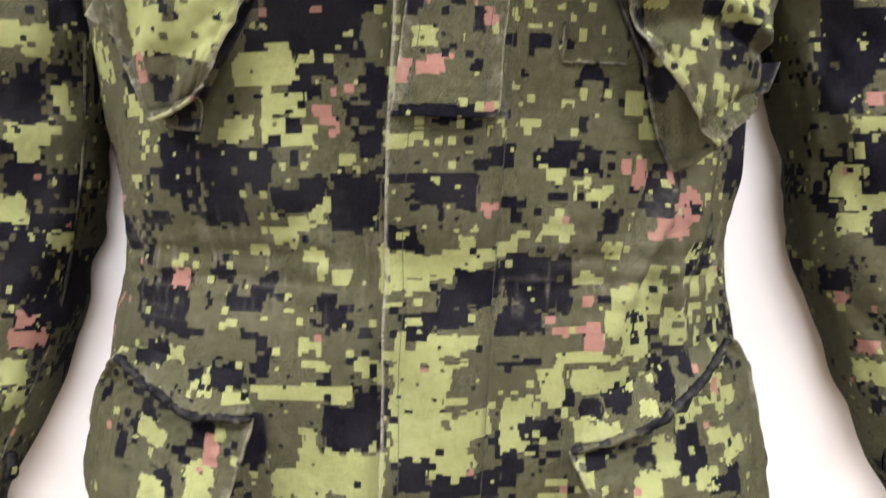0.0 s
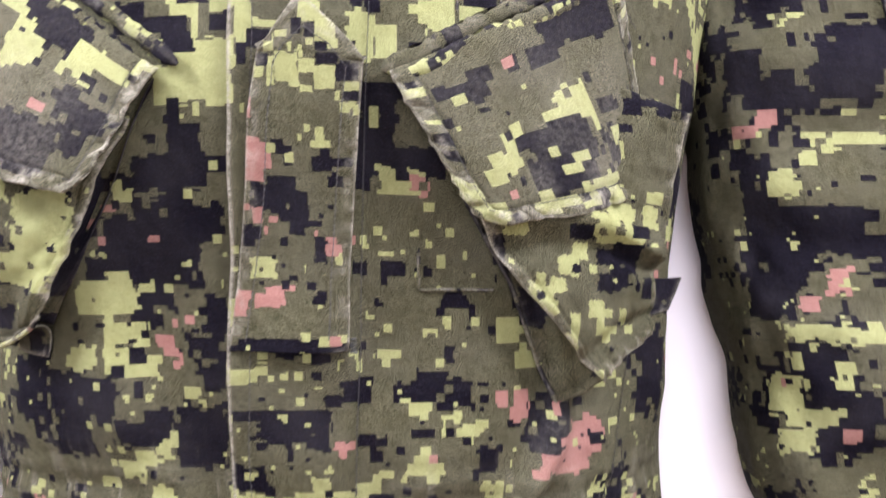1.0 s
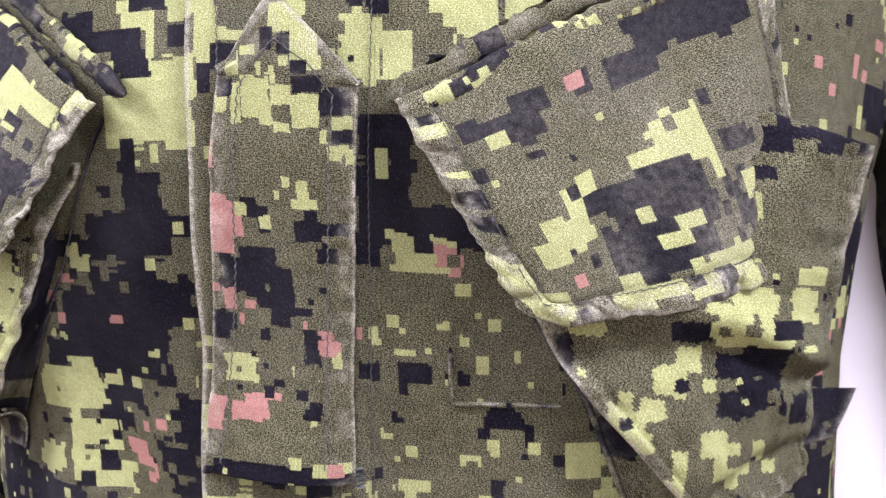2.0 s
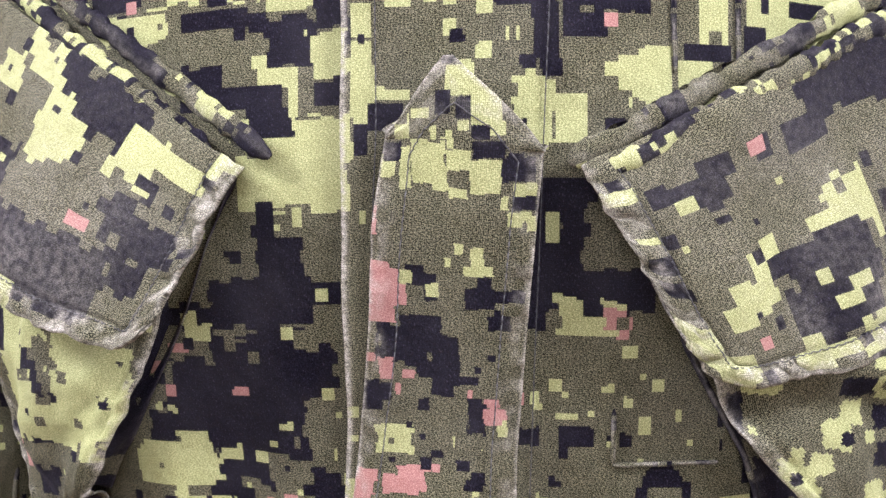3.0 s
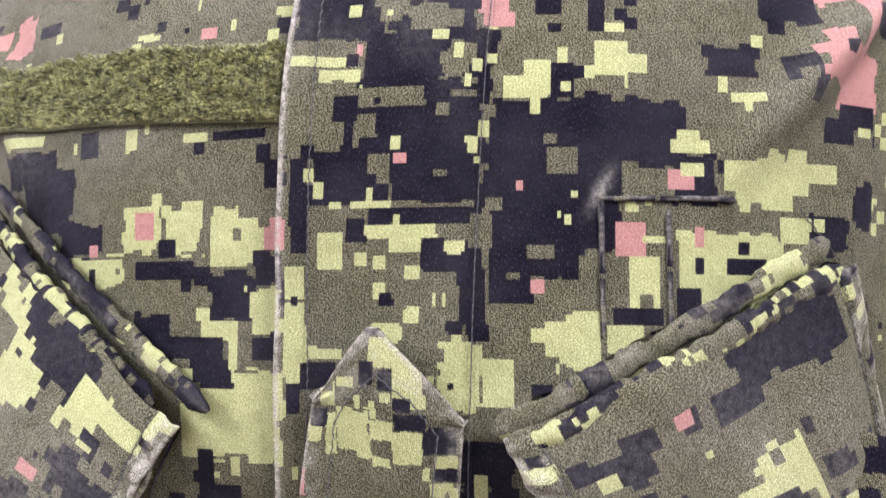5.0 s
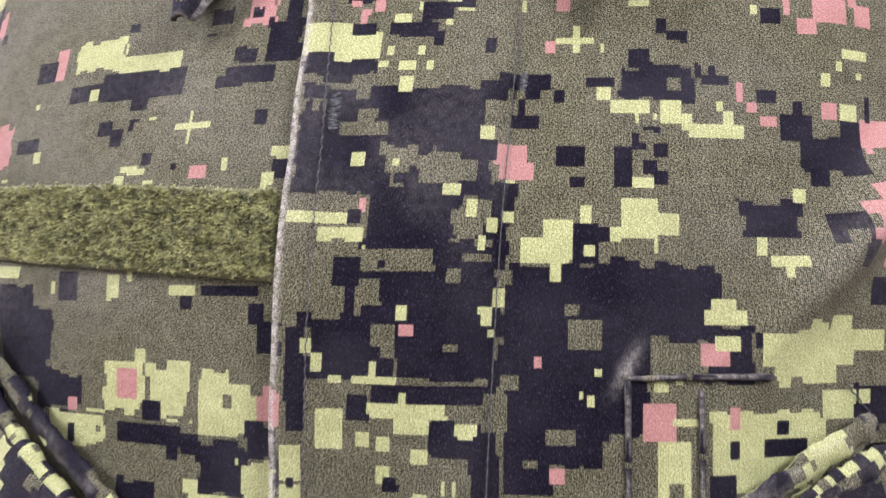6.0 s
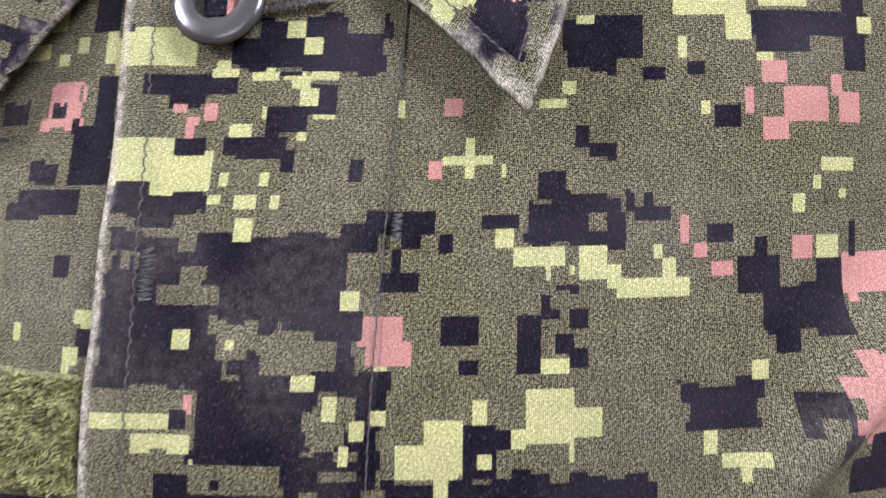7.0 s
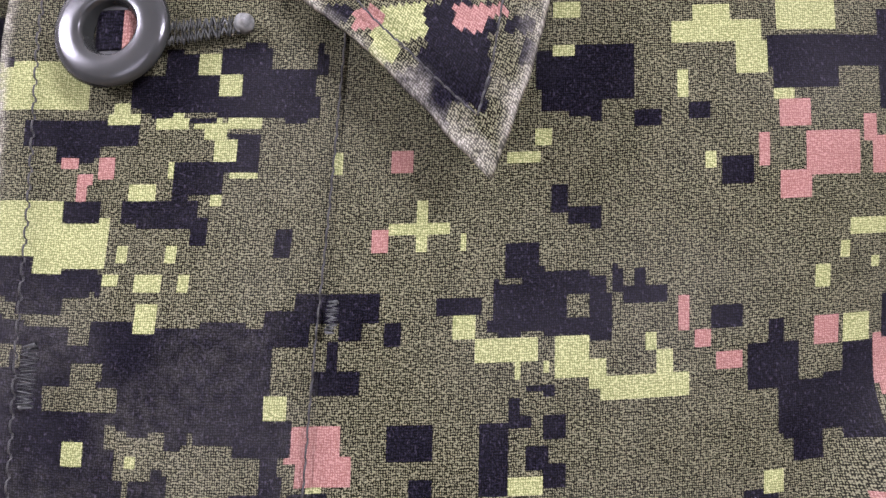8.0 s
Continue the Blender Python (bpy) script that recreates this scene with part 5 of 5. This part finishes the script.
    left = drape("chest_pocket", [outer[0], (-0.130, 0.445, 1.285), edge_line[0]], [outer[-1], (-0.150, 0.466, 1.150), edge_line[-1]], outer, edge_line, 41, LEFT_BAG_PRINT, lambda a, b: 0.012 * np.sin(math.pi * a) ** 0.7 * np.sin(math.pi * np.clip(b / 0.95, 0, 1)) ** 0.8, wear=0.75, hem=0.005, label="slanted bellows chest pocket with a loose flap", ripple=0.007)
    behind = [(x - 0.006, y + 0.006, z) for x, y, z in edge_line]
    body_line = [tuple(spot(u, v, 0.002)) for u, v in ((-0.0604, 1.280), (-0.0725, 1.2604), (-0.0850, 1.2312), (-0.1030, 1.1991), (-0.1330, 1.1600))]
    # near-all-navy dye stands in for the black shade inside the gap
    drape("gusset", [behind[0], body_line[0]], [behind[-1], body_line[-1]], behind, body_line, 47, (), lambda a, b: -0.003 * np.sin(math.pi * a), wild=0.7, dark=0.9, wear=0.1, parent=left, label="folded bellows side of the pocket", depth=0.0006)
    foot = [tuple(spot(u, v, 0.003)) for u, v in ((-0.163, 1.145), (-0.151, 1.143), (-0.138, 1.142))]
    # extra navy here is part print, part shade put into the fold
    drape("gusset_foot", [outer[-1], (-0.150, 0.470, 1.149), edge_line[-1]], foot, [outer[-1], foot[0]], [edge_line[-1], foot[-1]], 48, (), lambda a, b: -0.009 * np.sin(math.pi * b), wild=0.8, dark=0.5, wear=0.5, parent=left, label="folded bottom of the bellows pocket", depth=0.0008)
    rope("lip", [outer[-2], outer[-1], (-0.148, 0.463, 1.151), edge_line[-1], edge_line[-2]], 0.0014, 49, left, "pale worn lip of the pocket", 0.8, 0.0, 0.25)
    drape("corner_fold", [(-0.192, 0.482, 1.222), (-0.190, 0.483, 1.224)], [(-0.205, 0.494, 1.209), (-0.184, 0.486, 1.194)], [(-0.192, 0.482, 1.222), (-0.205, 0.494, 1.209)], [(-0.190, 0.483, 1.224), (-0.184, 0.486, 1.194)], 50, (), None, wild=0.8, wear=0.6, parent=left, label="turned-out corner of the pocket")
    roll("hem", [(-0.046, 1.2850), (-0.160, 1.3695)], 0.0036, 0.006, 42, left, "rolled hem, worn along its fold", 0.25, 0.55, 0.05)
    roll("flap_fold", [(-0.066, 1.2865), (-0.165, 1.3605)], 0.0042, 0.0085, 44, left, "dark turned edge of the flap", 0.1)
    panel("flap", [(-0.180, 1.363), (-0.0510, 1.2815), (-0.0770, 1.2290), (-0.205, 1.268)], lambda a, b: 0.009 + 0.018 * b ** 0.8 + 0.007 * np.sin(math.pi * a) * b + 0.013 * a ** 6 - 0.006 * a ** 12 * (1 - b), 45, LEFT_FLAP_PRINT, radius=(0.034, 0.014), parent=left, label="loose pocket flap with pale rubbed edges", stitch=0.0085, wear=0.7, extra_wear=rubbed)


build_chest_pockets()


def build_lower_pockets():
    """Two bellows hip pockets whose mouths gape under gathered hems."""
    def gape(a, b):
        return 0.016 * np.sin(math.pi * np.clip(a, 0, 1)) ** 0.6 * np.interp(b, [0, 0.12, 0.40, 0.7, 1.0], [-0.5, -0.5, 0.7, 1.2, 0.6])

    mouth = [(-0.208, 0.538, 1.002), (-0.181, 0.516, 0.992), (-0.148, 0.490, 0.977), (-0.126, 0.475, 0.978), (-0.106, 0.468, 0.978)]
    outer = [mouth[0], (-0.227, 0.556, 0.977), (-0.232, 0.556, 0.942), (-0.237, 0.556, 0.913), (-0.226, 0.556, 0.893), (-0.228, 0.556, 0.816)]
    inner = [mouth[-1], (-0.110, 0.464, 0.960), (-0.119, 0.464, 0.933), (-0.127, 0.470, 0.816)]
    left = drape("lower_pocket", mouth, [outer[-1], (-0.180, 0.490, 0.816), inner[-1]], outer, inner, 51, LEFT_HIP_PRINT, gape, wild=0.74, label="large bellows hip pocket with a gathered mouth", wear=0.45, ripple=0.009)
    lip = [(x + 0.003, y - d, z - 0.001) for (x, y, z), d in zip(mouth, (0.006, 0.015, 0.013, 0.004, -0.018))]
    rise = [(x + 0.004, y + 0.004, z + h) for (x, y, z), h in zip(mouth, (0.004, 0.016, 0.026, 0.026, 0.020))]
    rise[-1] = (rise[-1][0], 0.490, rise[-1][2])
    drape("flap", rise, lip, [rise[0], lip[0]], [rise[-1], lip[-1]], 52, BODY_PRINT, None, print_seed=3, wild=0.78, dark=0.06, wear=0.3, parent=left, label="turned-down edge over the pocket's mouth", ripple=0.004)
    lip[-1] = (mouth[-1][0], mouth[-1][1] - 0.003, mouth[-1][2])
    # dye darkened to draw the shadow line at the pocket's mouth
    rope("hem", [(x, y + 0.001, z) for x, y, z in lip], 0.0026, 53, left, "frayed gathered hem, darkened as a shadow line", 0.12, 0.55, 0.9)
    sewn = [tuple(spot(u, v, 0.002)) for u, v in ((-0.101, 0.978), (-0.096, 0.900), (-0.092, 0.816))]
    # extra navy puts the gap's shade into the cloth's colour
    drape("gusset", [inner[0], sewn[0]], [inner[-1], sewn[-1]], [(x - 0.004, y + 0.006, z) for x, y, z in inner], sewn, 54, (), lambda a, b: -0.006 * np.sin(math.pi * a), dark=0.35, wear=0.1, parent=left, label="folded bellows side of the hip pocket, navy for its shade", depth=0.0008)
    mouth = [(0.079, 0.472, 0.957), (0.114, 0.478, 0.964), (0.139, 0.488, 0.978), (0.165, 0.507, 0.994), (0.197, 0.536, 1.014)]
    outer = [mouth[-1], (0.215, 0.555, 1.003), (0.224, 0.556, 0.973), (0.229, 0.556, 0.941), (0.235, 0.556, 0.896), (0.240, 0.556, 0.810)]
    inner = [mouth[0], (0.085, 0.464, 0.942), (0.090, 0.464, 0.931), (0.103, 0.470, 0.810)]
    right = drape("lower_pocket", mouth, [inner[-1], (0.175, 0.490, 0.810), outer[-1]], inner, outer, 55, RIGHT_HIP_PRINT, gape, wild=0.74, label="large bellows hip pocket with a gathered mouth", wear=0.45, ripple=0.009)
    lip = [(x - 0.003, y - d, z - 0.001) for (x, y, z), d in zip(mouth, (-0.014, 0.006, 0.018, 0.019, 0.008))]
    rise = [(x - 0.004, y + 0.004, z + h) for (x, y, z), h in zip(mouth, (0.020, 0.028, 0.026, 0.016, 0.004))]
    rise[0] = (rise[0][0], 0.490, rise[0][2])
    drape("flap", rise, lip, [rise[0], lip[0]], [rise[-1], lip[-1]], 56, BODY_PRINT, None, print_seed=3, wild=0.78, dark=0.06, wear=0.3, parent=right, label="turned-down edge over the pocket's mouth", ripple=0.004)
    lip[0] = (mouth[0][0], mouth[0][1] - 0.003, mouth[0][2])
    # this hem too is dyed dark as a shadow line
    rope("hem", [(x, y + 0.001, z) for x, y, z in lip], 0.0026, 57, right, "frayed gathered hem, darkened as a shadow line", 0.12, 0.55, 0.9)
    sewn = [tuple(spot(u, v, 0.002)) for u, v in ((0.075, 0.957), (0.073, 0.890), (0.075, 0.810))]
    # darkened dye again for the shaded gap beside the pocket
    drape("gusset", [sewn[0], inner[0]], [sewn[-1], inner[-1]], sewn, [(x + 0.004, y + 0.006, z) for x, y, z in inner], 58, (), lambda a, b: -0.006 * np.sin(math.pi * a), dark=0.35, wear=0.1, parent=right, label="folded bellows side of the hip pocket, navy for its shade", depth=0.0008)


build_lower_pockets()


def build_sleeve(side, seed, inner, shapes):
    """A limp sleeve with a squarish section, from the run of its inner edge by height."""
    z = np.linspace(1.57, 0.79, 420)
    ang = np.linspace(-math.pi, math.pi, 231)
    T, Z = np.meshgrid(ang, z)
    hw = along(Z, [(0.79, 0.068), (0.92, 0.076), (1.10, 0.078), (1.20, 0.082), (1.30, 0.086), (1.45, 0.080), (1.53, 0.065), (1.57, 0.03)])
    cx = along(Z, inner) + hw
    cy = along(Z, [(0.79, 0.605), (1.05, 0.606), (1.20, 0.594), (1.45, 0.580), (1.57, 0.585)])
    hd = along(Z, [(0.79, 0.042), (1.05, 0.045), (1.20, 0.050), (1.45, 0.055), (1.53, 0.045), (1.57, 0.02)])
    arc = T * 0.075
    fold = 0.14 * (smooth_noise(arc / 0.05 + seed, Z / 0.050 + arc * 6, seed) - 0.5) + 0.09 * (smooth_noise(arc / 0.02, Z / 0.022 - arc * 9, seed + 1) - 0.5)
    fold = fold + 0.10 * (smooth_noise(arc / 0.12 + 3, Z / 0.028 + arc * 4, seed + 2) - 0.5)
    X = side * (cx + hw * (1 + 0.5 * fold) * np.sign(np.sin(T)) * np.abs(np.sin(T)) ** 0.62)
    Y = np.minimum(cy - hd * (1 + 1.6 * fold) * np.sign(np.cos(T)) * np.abs(np.cos(T)) ** 0.62, BACK_WALL - 0.002)
    places = np.stack([X, Y, Z], -1)
    round_side = X + side * np.sign(T) * np.maximum(Y - (cy - hd), 0)
    # extra navy in the print darkens the sleeve in place of shade
    dye = camouflage(middles(round_side), middles(Z), seed, shapes, 0.72, None, 0.22)
    if side < 0:
        places, dye, Z = places[:, ::-1], dye[:, ::-1], Z[:, ::-1]
    cloth = np.stack([(round_side if side > 0 else round_side[:, ::-1]) + seed, Z], -1)
    sleeve = part("sleeve", grid_mesh("sleeve", places, cloth, dye), jacket, "limp crumpled sleeve hanging beside the body")
    if side < 0:
        col = np.argmin(np.abs(places[200, :, 1] - 0.566) + np.where(places[200, :, 0] > -cx[200, 0], 0, 1))
    else:
        col = np.argmin(np.abs(places[200, :, 0] - along(z[200], inner) - 0.105) + np.where(places[200, :, 1] < 0.58, 0, 1))
    line = places[60:400:8, col] + np.array([0, -0.0008, 0])
    rope("seam", [tuple(v) for v in line], 0.0013, seed + 5, sleeve, "felled sleeve seam", 0.25, 0.3, 0.3)
    x, zc = side * (along(0.912, inner) - 0.002), 0.912
    rope("cuff_tab", [(x, 0.585, zc + 0.010), (x - side * 0.003, 0.583, zc), (x + side * 0.001, 0.586, zc - 0.010)], 0.0045, seed + 7, sleeve, "dark end of the cuff strap", 0.1, 0.6, 0.4)
    return sleeve


build_sleeve(1, 61, [(0.79, 0.400), (0.878, 0.358), (0.927, 0.334), (0.966, 0.317), (1.026, 0.289), (1.07, 0.270), (1.11, 0.268), (1.175, 0.252), (1.25, 0.238), (1.36, 0.228), (1.45, 0.190), (1.57, 0.190)], RIGHT_SLEEVE_PRINT)
build_sleeve(-1, 71, [(0.79, 0.354), (0.882, 0.314), (0.921, 0.297), (0.95, 0.283), (1.004, 0.258), (1.041, 0.249), (1.09, 0.240), (1.126, 0.233), (1.18, 0.228), (1.30, 0.225), (1.45, 0.190), (1.57, 0.190)], LEFT_SLEEVE_PRINT)


def build_collar():
    near = [tuple(spot(u, v, d)) for u, v, d in ((0.006, 1.549, 0.005), (0.044, 1.5042, 0.008), (0.0567, 1.4939, 0.010), (0.068, 1.4826, 0.012), (0.0816, 1.4666, 0.014))]
    far = [tuple(spot(u, v, d)) for u, v, d in ((0.106, 1.580, 0.006), (0.0915, 1.5007, 0.010), (0.089, 1.4887, 0.012), (0.0816, 1.4666, 0.014))]
    back = tuple(spot(0.055, 1.590, 0.006))
    leaf = drape("collar_leaf", [back, far[0]], near, [back, near[0]], far, 81, COLLAR_PRINT, None, wild=0.5, wear=0.6, hem=0.0062, label="pointed collar leaf with a pale frayed edge", depth=0.0018, ripple=0.0016)
    for line in (((0.0400, 1.518, 0.0085), (0.0551, 1.5027, 0.0105), (0.0635, 1.4939, 0.0122), (0.0736, 1.4841, 0.0138), (0.0795, 1.4782, 0.0148)), ((0.0795, 1.4782, 0.0148), (0.0822, 1.4885, 0.0138), (0.0838, 1.5006, 0.0112), (0.0850, 1.515, 0.0100))):
        sewing = []
        for (u0, v0, d0), (u1, v1, d1) in zip(line, line[1:]):
            count = max(2, round(math.hypot(u1 - u0, v1 - v0) / 0.0028))
            sewing += [(u0 + (u1 - u0) * k / count, v0 + (v1 - v0) * k / count, u0 + (u1 - u0) * (k + 0.8) / count, v0 + (v1 - v0) * (k + 0.8) / count, d0 + (d1 - d0) * k / count) for k in range(count)]
        part("stitching", ribbon_mesh("stitching", sewing, 0.0007, THREAD), leaf, "dark sewing thread")
    # this leaf carries more navy than the right one
    panel("collar_leaf", [(-0.092, 1.585), (0.004, 1.549), (-0.0620, 1.4690), (-0.0680, 1.4690)], lambda a, b: 0.005 + 0.004 * b + 0.003 * np.sin(math.pi * a), 83, radius=(0.003, 0.003), label="pointed collar leaf with a pale frayed edge", wear=0.35, depth=0.0020, puckers=0.3, metric=True, wild=0.9, dark=0.45)
    T, H = np.meshgrid(np.linspace(0, 2 * math.pi, 90), np.linspace(0, 1, 22))
    r = 1 + 0.12 * np.sin(math.pi * H)
    places = np.stack([0.088 * r * np.sin(T), 0.585 - 0.058 * r * np.cos(T), 1.615 + 0.045 * H + 0.012 * (1 - np.cos(T)) * H], -1)
    cloth = np.stack([T * 0.08, H * 0.05], -1)
    thick(part("collar_stand", grid_mesh("collar_stand", places, cloth, camouflage(middles(cloth[..., 0]), middles(cloth[..., 1]), 87)), jacket), 0.002)


build_collar()


# ---- fastenings and trimmings ----
def lathe(name, profile, turns, mat):
    bm = bmesh.new()
    rings = [[bm.verts.new((r * math.cos(2 * math.pi * k / turns), r * math.sin(2 * math.pi * k / turns), h)) for k in range(turns)] for r, h in profile]
    for a, b in zip(rings, rings[1:]):
        for k in range(turns):
            bm.faces.new((a[k], a[(k + 1) % turns], b[(k + 1) % turns], b[k]))
    bmesh.ops.recalc_face_normals(bm, faces=bm.faces)
    for face in bm.faces:
        face.smooth = True
    mesh = bpy.data.meshes.new(name)
    bm.to_mesh(mesh)
    bm.free()
    mesh.materials.append(mat)
    return mesh


def frame_on(s, z, off):
    """A pose on the cloth: x along, y up, z out."""
    out = (spot(s, z, off + 0.01) - spot(s, z, off)).normalized()
    up = (Vector((0, 0, 1)) - out * out.z).normalized()
    return Matrix.Translation(spot(s, z, off)) @ Matrix((up.cross(out), up, out)).transposed().to_4x4()


def block_mesh(name, sx, sy, sz, bevel, mat):
    bm = bmesh.new()
    bmesh.ops.create_cube(bm, size=1.0)
    bmesh.ops.scale(bm, vec=(sx, sy, sz), verts=bm.verts)
    bmesh.ops.bevel(bm, geom=bm.edges[:], offset=bevel, segments=2, affect="EDGES")
    mesh = bpy.data.meshes.new(name)
    bm.to_mesh(mesh)
    bm.free()
    mesh.materials.append(mat)
    return mesh


def build_button(s, z):
    m = frame_on(s, z, 0.0085)
    ring = [(0.0049, -0.0022), (0.0052, -0.0012), (0.0057, 0.0002), (0.0061, 0.0012), (0.0065, 0.0014), (0.0080, 0.0013), (0.0104, 0.0012), (0.0118, 0.0006), (0.0124, -0.0004), (0.0121, -0.0012), (0.0112, -0.0020), (0.0049, -0.0024), (0.0049, -0.0022)]
    button = part("button", lathe("button", ring, 72, PLASTIC), jacket, "glossy dark green slotted plastic button")
    button.matrix_local = m
    bars = block_mesh("slot_bar", 0.0116, 0.0022, 0.0012, 0.0004, PLASTIC)
    for dy in (0.0051, -0.0051):
        bar = part("slot_bar", bars, button)
        bar.location = (0, dy, -0.0016)
    A, B = np.meshgrid(np.linspace(-1, 1, 26), np.linspace(-1, 1, 14))
    places = np.stack([A * 0.0050, B * 0.0042, -0.0008 - 0.0022 * np.abs(A) ** 4], -1)
    cloth = np.stack([A * 0.005 + 0.008, B * 0.0026 + 0.004], -1)
    dye = np.where(middles(A) > 0.45, PINK, NAVY)
    thick(part("tape", grid_mesh("tape", places, cloth, dye, 0.5 * np.clip((np.abs(A) - 0.8) * 5, 0, 1)), button, "printed cotton tape through the slot"), 0.0006)


build_button(0.0052, 1.4992)


def threads(name, s, z, length, across, count, off, turn, mat, label):
    """A worked row of thread, laid zigzag."""
    c, sn = math.cos(radians(turn)), math.sin(radians(turn))
    rng = random.Random(name + str(s))
    points = []
    for k in range(count):
        u = (k / (count - 1) - 0.5) * length + rng.uniform(-0.0002, 0.0002)
        v = across / 2 * (-1) ** k + rng.uniform(-0.0003, 0.0003)
        points.append((s + u * c - v * sn, z + u * sn + v * c, off + rng.uniform(0, 0.0005)))
    return part(name, cord_mesh(name, points, 0.00045, mat), jacket, label)


threads("buttonhole", 0.0215, 1.5010, 0.018, 0.0018, 50, 0.0050, 3, GREY_THREAD, "dark worked buttonhole edge")
threads("buttonhole", 0.0215, 1.4988, 0.018, 0.0018, 50, 0.0050, 8, GREY_THREAD, "dark worked buttonhole edge")
knot = part("knot", lathe("knot", [(0.0001, 0.0024), (0.0015, 0.0019), (0.0022, 0.0004), (0.0018, -0.0010), (0.0001, -0.0014)], 18, KNOT_THREAD), jacket, "small grey thread knot")
knot.matrix_local = frame_on(0.0310, 1.5010, 0.0050)
threads("bar_tack", -0.0052, 1.4330, 0.011, 0.0028, 40, 0.0064, 90, GREY_THREAD, "dark thread bar tack")
threads("bar_tack", 0.0520, 1.4440, 0.0055, 0.0015, 24, 0.0036, 88, GREY_THREAD, "dark thread bar tack")


def build_loop_tape():
    """The strip of loop pile for a name tape."""
    s0, s1, z0, z1 = -0.185, placket_left(1.395) - 0.0005, 1.3815, 1.4100
    A, B = np.meshgrid(np.linspace(0, 1, 60), np.linspace(0, 1, 16))
    S, Z = s0 + (s1 - s0) * A, z0 + (z1 - z0) * B + 0.010 * (1 - A)
    tape = thick(part("name_tape_strip", grid_mesh("name_tape_strip", on_body(S, Z, 0.0018 + 0 * S), np.stack([S, Z], -1), mat=LOOP_TAPE), jacket, "fuzzy olive loop pile strip"), 0.0016)
    rng = np.random.RandomState(4)
    n = 16000
    s, z = rng.uniform(s0, s1 - 0.0008, n), rng.uniform(z0 + 0.0012, z1 - 0.0012, n) - 0.0
    z = z + 0.010 * (1 - (s - s0) / (s1 - s0))
    clump = smooth_noise(s / 0.0022, z / 0.0022, 8)
    tall = 0.0008 + 0.0028 * clump ** 2 + rng.uniform(0, 0.0006, n)
    a, d = rng.uniform(0, 2 * math.pi, n), rng.uniform(0.0006, 0.0014, n)
    foot, top = on_body(s, z, np.full(n, 0.0018)), on_body(s + d * np.cos(a), z + d * np.sin(a), 0.0018 + tall)
    end = on_body(s + 2.0 * d * np.cos(a + 0.5), z + 2.0 * d * np.sin(a + 0.5), 0.0018 + 0.4 * tall)
    side = np.stack([-np.sin(a), 0 * a, np.cos(a)], -1) * 0.00020
    verts = np.stack([foot - side, foot + side, top - side, top + side, end], 1).reshape(-1, 3)
    base = np.arange(n)[:, None] * 5
    faces = [tuple(q) for q in (base + [0, 1, 3, 2]).tolist()] + [tuple(q) for q in (base + [2, 3, 4]).tolist()]
    mesh = bpy.data.meshes.new("fuzz")
    mesh.from_pydata(verts.tolist(), [], faces)
    mesh.materials.append(LOOPS)
    tagged(part("fuzz", mesh, tape, "curled olive loop pile"), kind="stuff")


build_loop_tape()


def ridge(ends, radius, wear, label, off=0.0006, seed=91):
    return roll("seam_ridge", ends, radius, off, seed, jacket, label, wear, 1.0, 0.22)


for ends in ([(0.0845, 1.3105), (0.0845, 1.3545)], [(0.1065, 1.3130), (0.1065, 1.3520)], [(0.0835, 1.3550), (0.1300, 1.3555)]):
    ridge(ends, 0.0010, 0.45, "pale rubbed seam of the pen slot")
for ends in ([(0.066, 1.1795), (0.104, 1.1800)], [(0.066, 1.180), (0.066, 1.200)]):
    ridge(ends, 0.0009, 0.6, "pale rubbed seam of an inner pocket", seed=93)
